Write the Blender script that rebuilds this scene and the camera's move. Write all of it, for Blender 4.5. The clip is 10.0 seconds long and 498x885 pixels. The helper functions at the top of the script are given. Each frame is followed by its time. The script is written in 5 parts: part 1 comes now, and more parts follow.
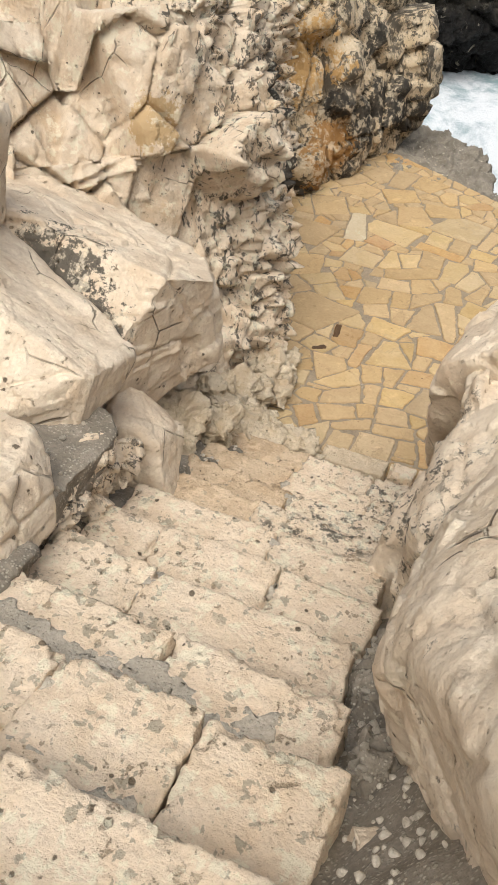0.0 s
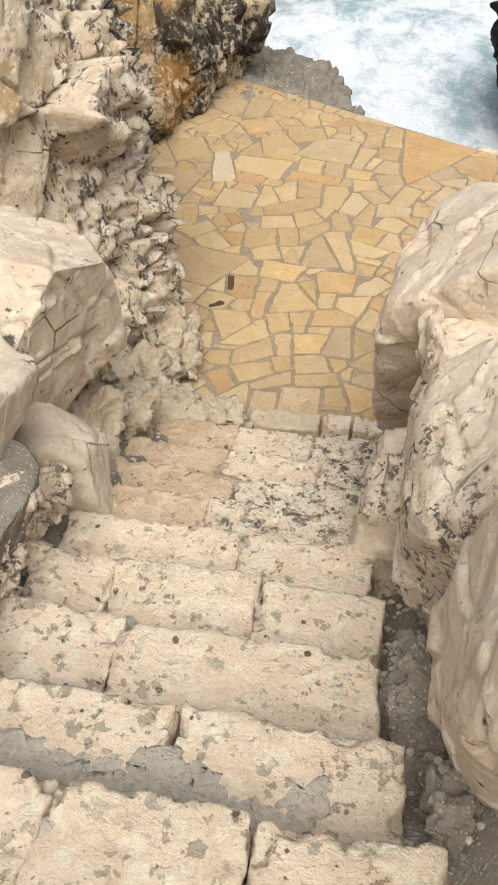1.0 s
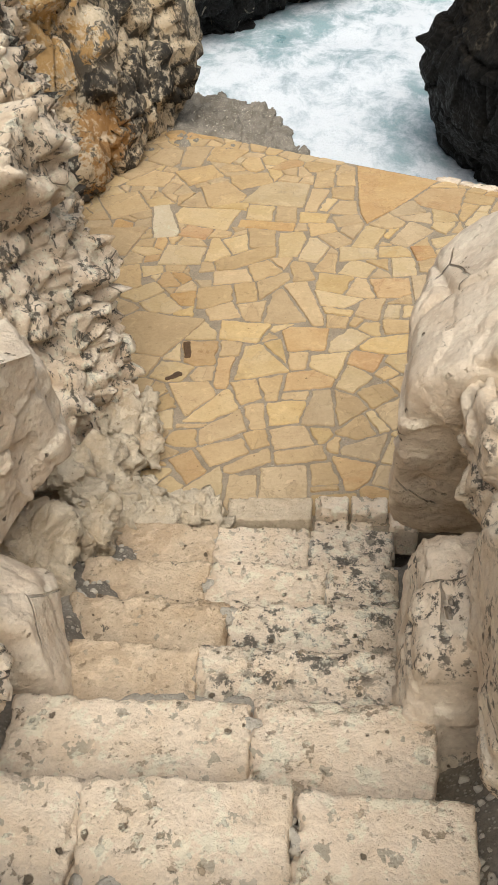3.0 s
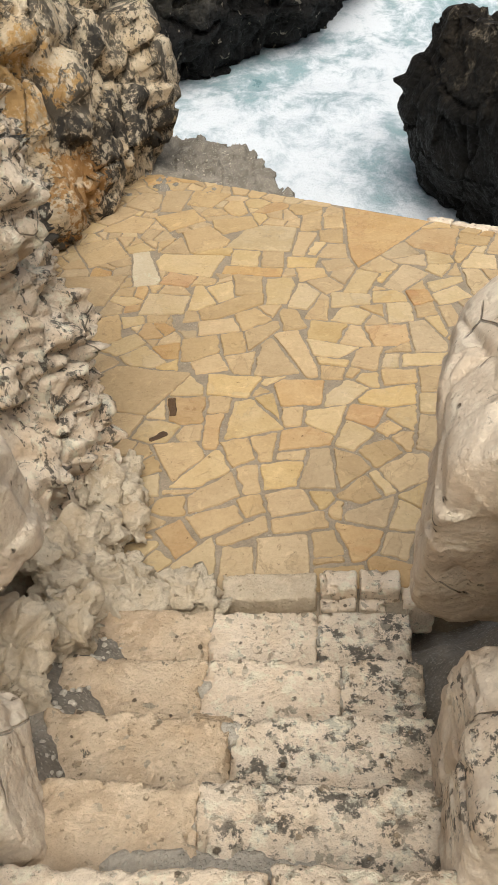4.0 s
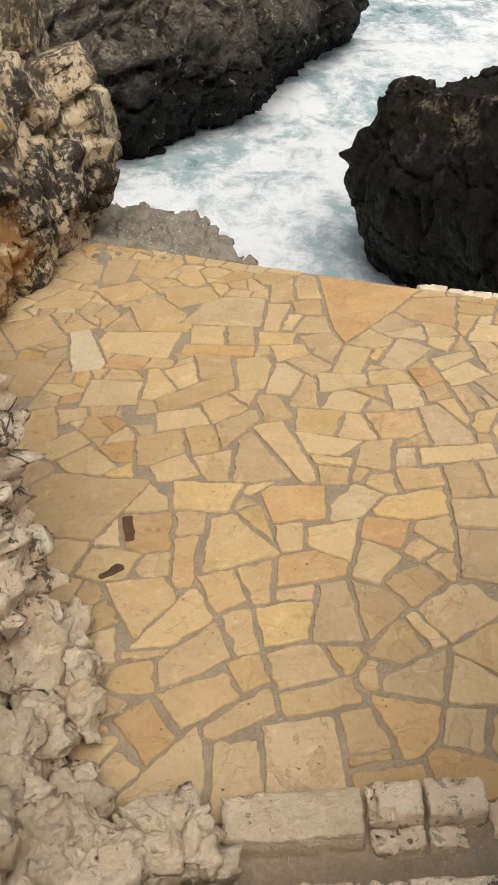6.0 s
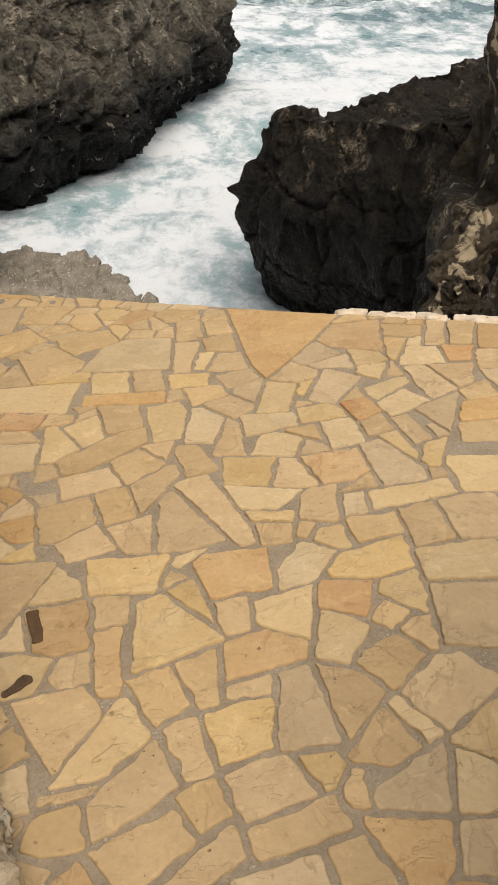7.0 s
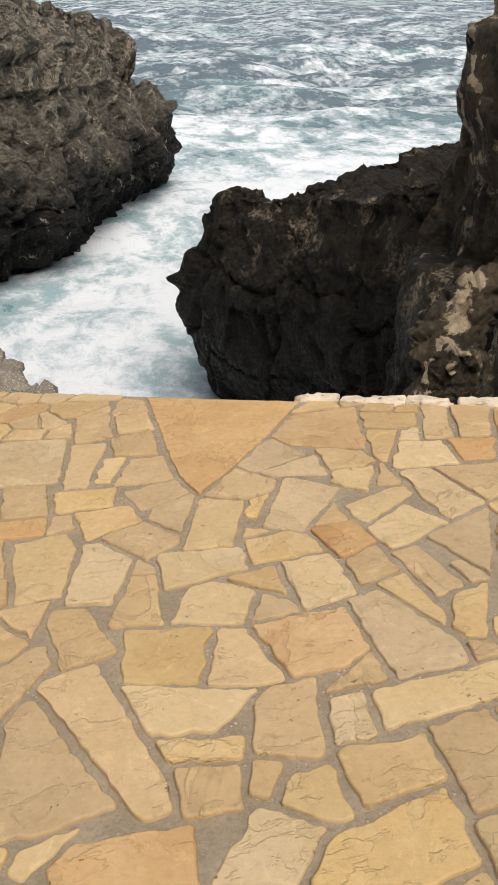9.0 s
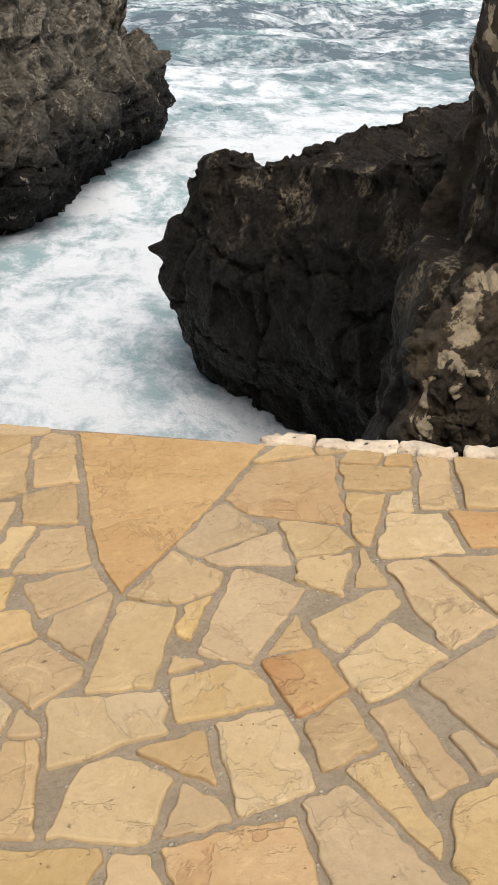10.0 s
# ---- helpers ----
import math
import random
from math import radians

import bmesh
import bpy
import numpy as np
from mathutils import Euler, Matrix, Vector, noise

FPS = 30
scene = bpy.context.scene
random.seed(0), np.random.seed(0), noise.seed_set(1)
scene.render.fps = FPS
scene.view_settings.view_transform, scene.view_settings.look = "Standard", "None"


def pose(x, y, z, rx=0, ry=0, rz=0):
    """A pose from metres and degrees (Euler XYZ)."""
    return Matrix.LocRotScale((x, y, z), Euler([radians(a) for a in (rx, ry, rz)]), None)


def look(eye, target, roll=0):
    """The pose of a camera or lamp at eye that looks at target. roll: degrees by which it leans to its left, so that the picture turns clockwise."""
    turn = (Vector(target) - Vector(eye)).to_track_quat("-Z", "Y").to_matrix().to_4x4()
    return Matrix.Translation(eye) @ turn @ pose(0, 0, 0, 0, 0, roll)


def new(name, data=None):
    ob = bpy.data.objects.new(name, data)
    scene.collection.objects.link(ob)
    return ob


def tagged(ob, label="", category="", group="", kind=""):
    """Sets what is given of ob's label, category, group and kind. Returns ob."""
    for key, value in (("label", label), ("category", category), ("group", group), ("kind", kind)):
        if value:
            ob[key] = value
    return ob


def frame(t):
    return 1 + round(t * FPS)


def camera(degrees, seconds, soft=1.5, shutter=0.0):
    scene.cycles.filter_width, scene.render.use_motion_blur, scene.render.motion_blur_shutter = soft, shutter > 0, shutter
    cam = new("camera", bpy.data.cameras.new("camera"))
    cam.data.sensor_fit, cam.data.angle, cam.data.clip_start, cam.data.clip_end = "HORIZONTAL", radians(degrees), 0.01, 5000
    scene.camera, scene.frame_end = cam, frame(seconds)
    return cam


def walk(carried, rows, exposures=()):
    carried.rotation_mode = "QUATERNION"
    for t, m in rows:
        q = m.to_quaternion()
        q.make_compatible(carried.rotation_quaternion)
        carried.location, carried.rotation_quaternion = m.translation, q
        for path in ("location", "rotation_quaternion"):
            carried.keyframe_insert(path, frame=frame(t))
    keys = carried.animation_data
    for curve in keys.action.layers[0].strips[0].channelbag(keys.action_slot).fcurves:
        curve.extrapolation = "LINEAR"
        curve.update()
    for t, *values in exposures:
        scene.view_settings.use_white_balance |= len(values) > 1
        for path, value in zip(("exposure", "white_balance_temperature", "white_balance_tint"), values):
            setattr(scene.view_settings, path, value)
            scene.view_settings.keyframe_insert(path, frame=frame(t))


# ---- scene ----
cam = camera(32.4, 10.0)
PATH = [
    (0, (0.308, -0.199, 3.618), (-0.265, 1.218, 2.328), 4.2),
    (0.5, (0.137, 0.037, 3.447), (-0.413, 1.456, 2.149), -0.6),
    (1, (-0.015, 0.161, 3.454), (-0.325, 1.576, 2.075), -1.3),
    (1.5, (-0.141, 0.252, 3.427), (-0.264, 1.66, 2.012), -0.5),
    (2, (-0.151, 0.457, 3.278), (-0.298, 1.901, 1.903), -1.3),
    (2.5, (-0.156, 0.651, 3.223), (-0.37, 2.101, 1.862), -3.3),
    (2.7, (-0.19, 0.746, 3.148), (-0.4, 2.235, 1.83), -4.3),
    (3.8, (-0.321, 1.174, 2.998), (-0.564, 2.694, 1.72), -3.6),
    (4, (-0.343, 1.267, 2.926), (-0.526, 2.832, 1.695), -4.7),
    (4.5, (-0.507, 1.515, 2.83), (-0.616, 3.086, 1.597), -4.6),
    (5, (-0.528, 1.81, 2.654), (-0.681, 3.43, 1.492), -4.0),
    (5.2, (-0.538, 1.899, 2.599), (-0.668, 3.524, 1.44), -4.1),
    (6.3, (-0.671, 2.512, 2.271), (-0.665, 4.203, 1.204), -3.3),
    (6.5, (-0.668, 2.625, 2.217), (-0.627, 4.315, 1.149), -3.8),
    (7, (-0.701, 2.894, 2.083), (-0.508, 4.607, 1.069), -4.7),
    (7.5, (-0.609, 3.218, 1.878), (-0.47, 4.926, 0.846), -3.3),
    (8, (-0.579, 3.519, 1.726), (-0.286, 5.225, 0.723), -4.8),
    (8.5, (-0.499, 3.851, 1.58), (-0.288, 5.645, 0.723), -4.2),
    (9, (-0.425, 4.261, 1.437), (-0.093, 6.06, 0.629), -4.5),
    (9.5, (-0.286, 4.646, 1.425), (0.185, 6.379, 0.544), -4.2),
    (10, (-0.08, 5.074, 1.424), (0.241, 6.833, 0.527), -3.7),
]
SITE = pose(-0.3, 4.0, 0.0) @ pose(0, 0, 0, -6.0) @ pose(0, 0, 0, 0, -3.0) @ pose(0.3, -4.0, 0.0)
walk(cam, [(t, SITE @ look(eye, target, roll)) for t, eye, target, roll in PATH],
     [(0.0, 0.02, 6450, 8), (1.0, 0.10, 6350, 8), (1.5, 0.08, 6300, 8), (2.5, 0.0, 6350, 7), (5.0, -0.05, 6600, 7), (7.0, -0.20, 6950, 10), (8.0, -0.18, 6900, 10), (9.0, -0.13, 6700, 10), (10.0, -0.10, 6600, 10)])


# ---- light ----
world = bpy.data.worlds.new("overcast_sky")
scene.world = world
world.use_nodes = True
wn, wl = world.node_tree.nodes, world.node_tree.links
wn.clear()
sky = wn.new("ShaderNodeTexSky")
sky.sky_type, sky.sun_disc = "NISHITA", False
sky.sun_elevation, sky.sun_rotation = radians(65), radians(171)
sky.dust_density, sky.air_density = 4.0, 1.0
hsv = wn.new("ShaderNodeHueSaturation")
hsv.inputs["Saturation"].default_value = 0.55
back = wn.new("ShaderNodeBackground")
back.inputs["Strength"].default_value = 0.15
wout = wn.new("ShaderNodeOutputWorld")
wl.new(sky.outputs[0], hsv.inputs["Color"])
wl.new(hsv.outputs[0], back.inputs["Color"])
wl.new(back.outputs[0], wout.inputs[0])

sun_data = bpy.data.lights.new("sun", "SUN")
sun_data.energy, sun_data.angle, sun_data.color = 2.7, radians(48), (1.0, 0.96, 0.9)
sun = new("sun", sun_data)
sun.matrix_world = look((0.95, -6.0, 13.3), (0, 0, 0))


# ---- numeric helpers ----
def hash3(ix, iy, iz, k=0):
    """A pseudo-random number from 0 to 1 for each lattice cell."""
    h = (ix.astype(np.int64) * 73856093) ^ (iy.astype(np.int64) * 19349663) ^ (iz.astype(np.int64) * 83492791) ^ (k * 2654435761)
    h = (h ^ (h >> 13)) * 1274126177 & 0x7FFFFFFF
    h = (h ^ (h >> 15)) * 668265263 & 0x7FFFFFFF
    return ((h ^ (h >> 12)) & 0xFFFFF) / float(0xFFFFF)


def vnoise(p, k=0):
    """Smooth lattice noise from -1 to 1 at the points p."""
    i = np.floor(p)
    f = p - i
    f = f * f * f * (f * (f * 6 - 15) + 10)
    out = np.zeros(len(p))
    for dx in (0, 1):
        for dy in (0, 1):
            for dz in (0, 1):
                w = (f[:, 0] if dx else 1 - f[:, 0]) * (f[:, 1] if dy else 1 - f[:, 1]) * (f[:, 2] if dz else 1 - f[:, 2])
                out += w * hash3(i[:, 0] + dx, i[:, 1] + dy, i[:, 2] + dz, k)
    return out * 2 - 1


def fbm(p, octaves=4, k=0, gain=0.5):
    out, amp, total = np.zeros(len(p)), 1.0, 0.0
    for o in range(octaves):
        out += amp * vnoise(p * 2.03 ** o + 17.3 * o, k + o)
        total += amp
        amp *= gain
    return out / total


def cells(p, k=0):
    """Cellular noise: the nearest distance, the gap to the next cell, the cell's random number, and the way from its centre."""
    i = np.floor(p)
    n = len(p)
    f1, f2, rid, way = np.full(n, 9.0), np.full(n, 9.0), np.zeros(n), np.zeros((n, 3))
    for dx in (-1, 0, 1):
        for dy in (-1, 0, 1):
            for dz in (-1, 0, 1):
                a, b, c = i[:, 0] + dx, i[:, 1] + dy, i[:, 2] + dz
                q = np.stack([a + hash3(a, b, c, k), b + hash3(a, b, c, k + 1), c + hash3(a, b, c, k + 2)], 1)
                v = p - q
                d = np.sqrt((v * v).sum(1))
                near = d < f1
                f2 = np.where(near, f1, np.minimum(f2, d))
                rid = np.where(near, hash3(a, b, c, k + 3), rid)
                way = np.where(near[:, None], v, way)
                f1 = np.where(near, d, f1)
    return f1, f2 - f1, rid, way


LEVEL = 0.01


def facets(p, scale, k=0, slope=1.5, bow=0.42):
    """Broken faces that meet in sharp ridges; about -1 to 0.5."""
    p = p / scale
    i = np.floor(p)
    low = np.full(len(p), 9.0)
    for dx in (-1, 0, 1):
        for dy in (-1, 0, 1):
            for dz in (-1, 0, 1):
                q = i + np.array((dx, dy, dz))
                one = hash3(q[:, 0], q[:, 1], q[:, 2], k)
                h = [one] + [(one * m) % 1.0 for m in (127.1, 311.7, 74.7, 269.5, 183.3, 419.2)]
                v = p - q - np.stack(h[:3], 1)
                val = 0.8 * h[3] + slope * ((h[4] - 0.5) * v[:, 0] + (h[5] - 0.5) * v[:, 1] + (h[6] - 0.5) * v[:, 2]) + bow * (v * v).sum(1)
                low = np.minimum(low, val)
    return low - LEVEL


def karst(p, scale, k=0):
    """Solution hollows that meet in sharp crests; about -0.5 to 0.5."""
    p = p / scale + 0.25 * np.stack([vnoise(p / scale * 1.9, k + 5), vnoise(p / scale * 1.9, k + 6), vnoise(p / scale * 1.9, k + 7)], 1)
    i = np.floor(p)
    best = np.full(len(p), 9.0)
    for dx in (-1, 0, 1):
        for dy in (-1, 0, 1):
            for dz in (-1, 0, 1):
                q = i + np.array((dx, dy, dz))
                v = p - q - np.stack([hash3(q[:, 0], q[:, 1], q[:, 2], k + j) for j in range(3)], 1)
                best = np.minimum(best, (v * v).sum(1))
    return np.sqrt(best) - 0.52


CHUNK_MEAN = {}


def chunks(p, scale, k=0, slope=1.2, bow=0.55):
    """Convex broken lumps that meet in sharp creases; about -0.6 to 0.6."""
    p = p / scale
    if (slope, bow) not in CHUNK_MEAN:
        CHUNK_MEAN[slope, bow] = facets(np.random.default_rng(1).uniform(-20, 20, (4000, 3)), 1.0, 3, slope, bow).mean()
    return CHUNK_MEAN[slope, bow] - facets(-p, 1.0, k, slope, bow)


def cracks(p, scale, k=0, width=0.05):
    """Narrow fissures between blocks: 0 to 1."""
    q = p / scale + 0.13 * np.stack([vnoise(p / scale * 2.1, k + 11), vnoise(p / scale * 2.1, k + 12), vnoise(p / scale * 2.1, k + 13)], 1)
    _, gap, rid, _ = cells(q, k)
    return np.clip(1 - gap / width, 0, 1), 0.5 + (rid - 0.5) * np.clip(gap / 0.16, 0, 1)


def fractured(p, scale, k=0, tilt=0.9, crack=0.03, ramp=0.07, bend=0.04):
    """Flat broken faces, each at a tilt and height of its own, parted by narrow cracks; about -1 to 1."""
    q = p / scale + bend * np.stack([vnoise(p / scale * 1.6, k + 11), vnoise(p / scale * 1.6, k + 12), vnoise(p / scale * 1.6, k + 13)], 1)
    _, gap, rid, way = cells(q, k)
    turn = np.stack([np.cos(rid * 40), np.sin(rid * 53), np.cos(rid * 71)], 1)
    face = 0.9 * (rid - 0.5) + tilt * (way * turn).sum(1)
    return face * np.clip(gap / ramp, 0, 1) - 0.5 * np.clip(1 - gap / crack, 0, 1)


def point_normals(v, f):
    """The outward direction at each point of a closed triangle mesh about the origin."""
    n = np.cross(v[f[:, 1]] - v[f[:, 0]], v[f[:, 2]] - v[f[:, 0]])
    out = np.stack([np.bincount(f.ravel(), np.repeat(n[:, i], 3), len(v)) for i in range(3)], 1)
    out /= np.linalg.norm(out, axis=1)[:, None] + 1e-12
    return out * np.sign((out * v).sum(1).mean())


def make_mesh(name, verts, faces):
    me = bpy.data.meshes.new(name)
    faces = np.asarray(faces, dtype=np.int32)
    n, k = faces.shape
    me.vertices.add(len(verts))
    me.vertices.foreach_set("co", np.asarray(verts, dtype=np.float32).ravel())
    me.loops.add(n * k)
    me.loops.foreach_set("vertex_index", faces.ravel())
    me.polygons.add(n)
    me.polygons.foreach_set("loop_start", np.arange(0, n * k, k, dtype=np.int32))
    me.polygons.foreach_set("use_smooth", np.ones(n, dtype=bool))
    me.update(calc_edges=True)
    me.validate()
    return me


def grid_faces(nu, nv):
    a = (np.arange(nu - 1)[:, None] * nv + np.arange(nv - 1)[None, :]).ravel()
    return np.stack([a, a + nv, a + nv + 1, a + 1], 1)


def part(name, data, material, parent=None, label=""):
    """Links a mesh, or a bmesh, as one object under a thing."""
    if isinstance(data, bmesh.types.BMesh):
        me = bpy.data.meshes.new(name)
        data.to_mesh(me)
        data.free()
        data = me
    if not data.materials:
        data.materials.append(material)
    ob = new(name, data)
    if parent is not None:
        ob.parent = parent
    if label:
        tagged(ob, label)
    return ob


def smooth_line(points, step):
    """An even run of points along a rounded polyline."""
    p = np.array(points, float)
    for _ in range(2):
        p = np.concatenate([[p[0]], np.stack([0.75 * p[:-1] + 0.25 * p[1:], 0.25 * p[:-1] + 0.75 * p[1:]], 1).reshape(-1, p.shape[1]), [p[-1]]])
    s = np.concatenate([[0], np.cumsum(np.linalg.norm(np.diff(p[:, :2], axis=0), axis=1))])
    u = np.linspace(0, s[-1], max(4, int(s[-1] / step)))
    return np.stack([np.interp(u, s, p[:, i]) for i in range(p.shape[1])], 1)


# ---- materials ----
class Nodes:
    """Short forms for building a node material."""

    def __init__(self, name):
        self.m = bpy.data.materials.new(name)
        self.m.use_nodes = True
        self.n, self.l = self.m.node_tree.nodes, self.m.node_tree.links
        self.bsdf = self.n["Principled BSDF"]
        self.co = self.n.new("ShaderNodeTexCoord").outputs["Object"]

    def put(self, value, socket):
        if hasattr(value, "is_output"):
            self.l.new(value, socket)
        else:
            socket.default_value = value

    def noise(self, scale, detail=4, rough=0.55, co=None, warp=0.0):
        t = self.n.new("ShaderNodeTexNoise")
        self.put(co or self.co, t.inputs["Vector"])
        t.inputs["Scale"].default_value, t.inputs["Detail"].default_value = scale, detail
        t.inputs["Roughness"].default_value, t.inputs["Distortion"].default_value = rough, warp
        return t.outputs["Fac"]

    def voronoi(self, scale, feature="F1", co=None, out="Distance"):
        t = self.n.new("ShaderNodeTexVoronoi")
        t.feature = feature
        self.put(co or self.co, t.inputs["Vector"])
        t.inputs["Scale"].default_value = scale
        return t.outputs[out]

    def step(self, value, a, b, lo=0.0, hi=1.0):
        t = self.n.new("ShaderNodeMapRange")
        t.interpolation_type = "SMOOTHSTEP"
        self.put(value, t.inputs[0])
        for i, v in enumerate((a, b, lo, hi)):
            t.inputs[i + 1].default_value = v
        return t.outputs[0]

    def calc(self, op, a, b=0.0):
        t = self.n.new("ShaderNodeMath")
        t.operation = op
        self.put(a, t.inputs[0])
        self.put(b, t.inputs[1])
        return t.outputs[0]

    def mix(self, fac, a, b, kind="MIX"):
        t = self.n.new("ShaderNodeMix")
        t.data_type, t.blend_type = "RGBA", kind
        self.put(fac, t.inputs[0])
        self.put(a if hasattr(a, "is_output") else (*a, 1), t.inputs[6])
        self.put(b if hasattr(b, "is_output") else (*b, 1), t.inputs[7])
        return t.outputs[2]

    def stretch(self, x, y, z, co=None):
        t = self.n.new("ShaderNodeMapping")
        self.put(co or self.co, t.inputs[0])
        t.inputs["Scale"].default_value = (x, y, z)
        return t.outputs[0]

    def per_object(self):
        """Coordinates that differ from object to object, and the object's random number."""
        info = self.n.new("ShaderNodeObjectInfo").outputs["Random"]
        add = self.n.new("ShaderNodeVectorMath")
        add.operation = "ADD"
        self.put(self.co, add.inputs[0])
        off = self.n.new("ShaderNodeCombineXYZ")
        for i, k in enumerate((91.0, 57.0, 33.0)):
            self.put(self.calc("MULTIPLY", info, k), off.inputs[i])
        self.put(off.outputs[0], add.inputs[1])
        self.co = add.outputs[0]
        return info

    def done(self, color, rough=0.85, bump=None, strength=0.5, dist=0.01, spec=0.3):
        self.put(color if hasattr(color, "is_output") else (*color, 1), self.bsdf.inputs["Base Color"])
        self.put(rough, self.bsdf.inputs["Roughness"])
        self.bsdf.inputs["Specular IOR Level"].default_value = spec
        if bump is not None:
            b = self.n.new("ShaderNodeBump")
            b.inputs["Strength"].default_value, b.inputs["Distance"].default_value = strength, dist
            self.put(bump, b.inputs["Height"])
            self.put(b.outputs[0], self.bsdf.inputs["Normal"])
        return self.m


def limestone(name, pale, warm, ochre=0.3, lichen=0.3, pits=0.4, rust=(0.50, 0.27, 0.09), size=1.0, each=False, moss=1.0, spots=(), crack_scale=2.2, blotch=0.0, lump=1.0, seaward=None, crumb_size=15.0, black=0.17, grain=1.0):
    """Weathered limestone: cream to buff, ochre stains, black lichen, solution pits."""
    s = Nodes(name)
    if each:
        s.per_object()
    big, mid, fine = s.noise(1.6 / size, 3), s.noise(7 / size, 5, 0.6), s.noise(60 / size, 6, 0.65)
    crust = s.noise(19 / size, 8, 0.72)
    col = s.mix(s.step(mid, 0.35, 0.7), pale, warm)
    col = s.mix(s.calc("MULTIPLY", s.step(big, 0.62 - 0.25 * ochre, 0.85 - 0.2 * ochre), s.step(mid, 0.3, 0.6, 0.3, min(1.0, ochre * 1.4))), col, rust)
    col = s.mix(s.step(fine, 0.3, 0.75, 0.0, 0.28), col, tuple(c * 0.62 for c in warm))
    spot = s.noise(26 * moss / size, 6, 0.75, warp=0.15)
    patch = s.noise(2.3 / size, 4, 0.6)
    dark = s.calc("MULTIPLY", s.step(spot, 0.60 - 0.10 * lichen, 0.66 - 0.10 * lichen), s.step(patch, 0.62 - 0.22 * lichen, 0.72 - 0.22 * lichen))
    if seaward is not None:
        sep = s.n.new("ShaderNodeSeparateXYZ")
        s.put(s.co, sep.inputs[0])
        more = s.step(sep.outputs[1], seaward, seaward + 0.8, 0.0, black)
        crumb = s.noise(crumb_size, 7, 0.75, s.stretch(1, 1, 0.55), 0.5)
        dark = s.calc("MAXIMUM", dark, s.step(s.calc("ADD", crumb, more), 0.70, 0.75))
    col = s.mix(s.calc("MULTIPLY", dark, 0.85), col, (0.045, 0.042, 0.038))
    bend = s.n.new("ShaderNodeVectorMath")
    bend.operation = "ADD"
    wob = s.n.new("ShaderNodeTexNoise")
    wob.inputs["Scale"].default_value, wob.inputs["Detail"].default_value = 2.5 / size, 2
    s.put(s.co, wob.inputs["Vector"])
    soft = s.n.new("ShaderNodeVectorMath")
    soft.operation = "SCALE"
    s.put(wob.outputs["Color"], soft.inputs[0])
    soft.inputs["Scale"].default_value = 0.06 * size
    s.put(s.co, bend.inputs[0])
    s.put(soft.outputs[0], bend.inputs[1])
    # crack lines: the darkness inside narrow splits is put into the colour
    split = s.voronoi(crack_scale / size, "DISTANCE_TO_EDGE", bend.outputs[0])
    split = 0.0 if crack_scale < 1 else s.calc("MULTIPLY", s.step(split, 0.010, 0.003), s.step(s.noise(2.6 / size, 3), 0.50, 0.60))
    col = s.mix(s.calc("MULTIPLY", split, 0.8), col, tuple(c * 0.22 for c in warm))
    for centre, radius, tint in spots:
        far = s.n.new("ShaderNodeVectorMath")
        far.operation = "DISTANCE"
        s.put(s.co, far.inputs[0])
        far.inputs[1].default_value = centre
        reach = s.calc("ADD", s.calc("DIVIDE", far.outputs["Value"], radius), s.calc("MULTIPLY", s.calc("SUBTRACT", crust, 0.5), 2.6))
        reach = s.calc("ADD", reach, s.calc("MULTIPLY", s.calc("SUBTRACT", mid, 0.5), 1.6))
        col = s.mix(s.step(reach, 0.95, 0.75, 0, 0.92), col, tint)
    cav = s.noise(24 / size, 5, 0.62)
    hole = s.calc("MULTIPLY", s.step(cav, 0.66 - 0.05 * pits, 0.71 - 0.05 * pits), s.step(s.noise(5 / size, 3), 0.40, 0.56))
    small = s.step(s.noise(62 / size, 4, 0.6), 0.66, 0.71, 0, min(1.0, pits))
    hole = s.calc("MAXIMUM", hole, small)
    if blotch:
        grey = s.calc("MULTIPLY", s.step(s.noise(17 / size, 4, 0.55, warp=0.2), 0.655 - 0.04 * blotch, 0.675 - 0.04 * blotch), s.step(s.noise(3.1 / size, 2), 0.36, 0.5))
        col = s.mix(s.calc("MULTIPLY", grey, 0.8), col, (0.37, 0.315, 0.23))
    col = s.mix(s.calc("MULTIPLY", hole, 0.7), col, (0.27, 0.195, 0.12))
    dot = s.n.new("ShaderNodeTexVoronoi")
    dot.inputs["Scale"].default_value = 17.0 / size
    s.put(bend.outputs[0], dot.inputs["Vector"])
    pick = s.n.new("ShaderNodeSeparateColor")
    s.put(dot.outputs["Color"], pick.inputs[0])
    pit = s.step(s.calc("SUBTRACT", s.calc("ADD", dot.outputs["Distance"], s.calc("MULTIPLY", s.calc("SUBTRACT", fine, 0.5), 0.35)), s.calc("SUBTRACT", s.calc("MULTIPLY", pick.outputs[0], 0.75), 0.62 - 0.10 * min(pits, 1.0))), 0.05, -0.03)
    col = s.mix(s.calc("MULTIPLY", pit, 0.85), col, (0.10, 0.072, 0.045))
    hole = s.calc("ADD", hole, s.calc("MULTIPLY", pit, 1.6))
    col = s.mix(s.step(crust, 0.58, 0.74, 0, 0.24), col, tuple(c * 0.55 for c in warm))
    col = s.mix(s.step(s.noise(11 / size, 7, 0.7), 0.47, 0.40, 0, 0.6), col, tuple(min(0.84, c * 1.10) for c in pale))
    hgt = s.calc("SUBTRACT", s.calc("ADD", s.calc("MULTIPLY", mid, 0.3), s.calc("ADD", s.calc("MULTIPLY", fine, 0.9 * grain), s.calc("MULTIPLY", crust, 1.3 * grain))), s.calc("ADD", s.calc("MULTIPLY", hole, 0.6), s.calc("MULTIPLY", split, 0.9)))
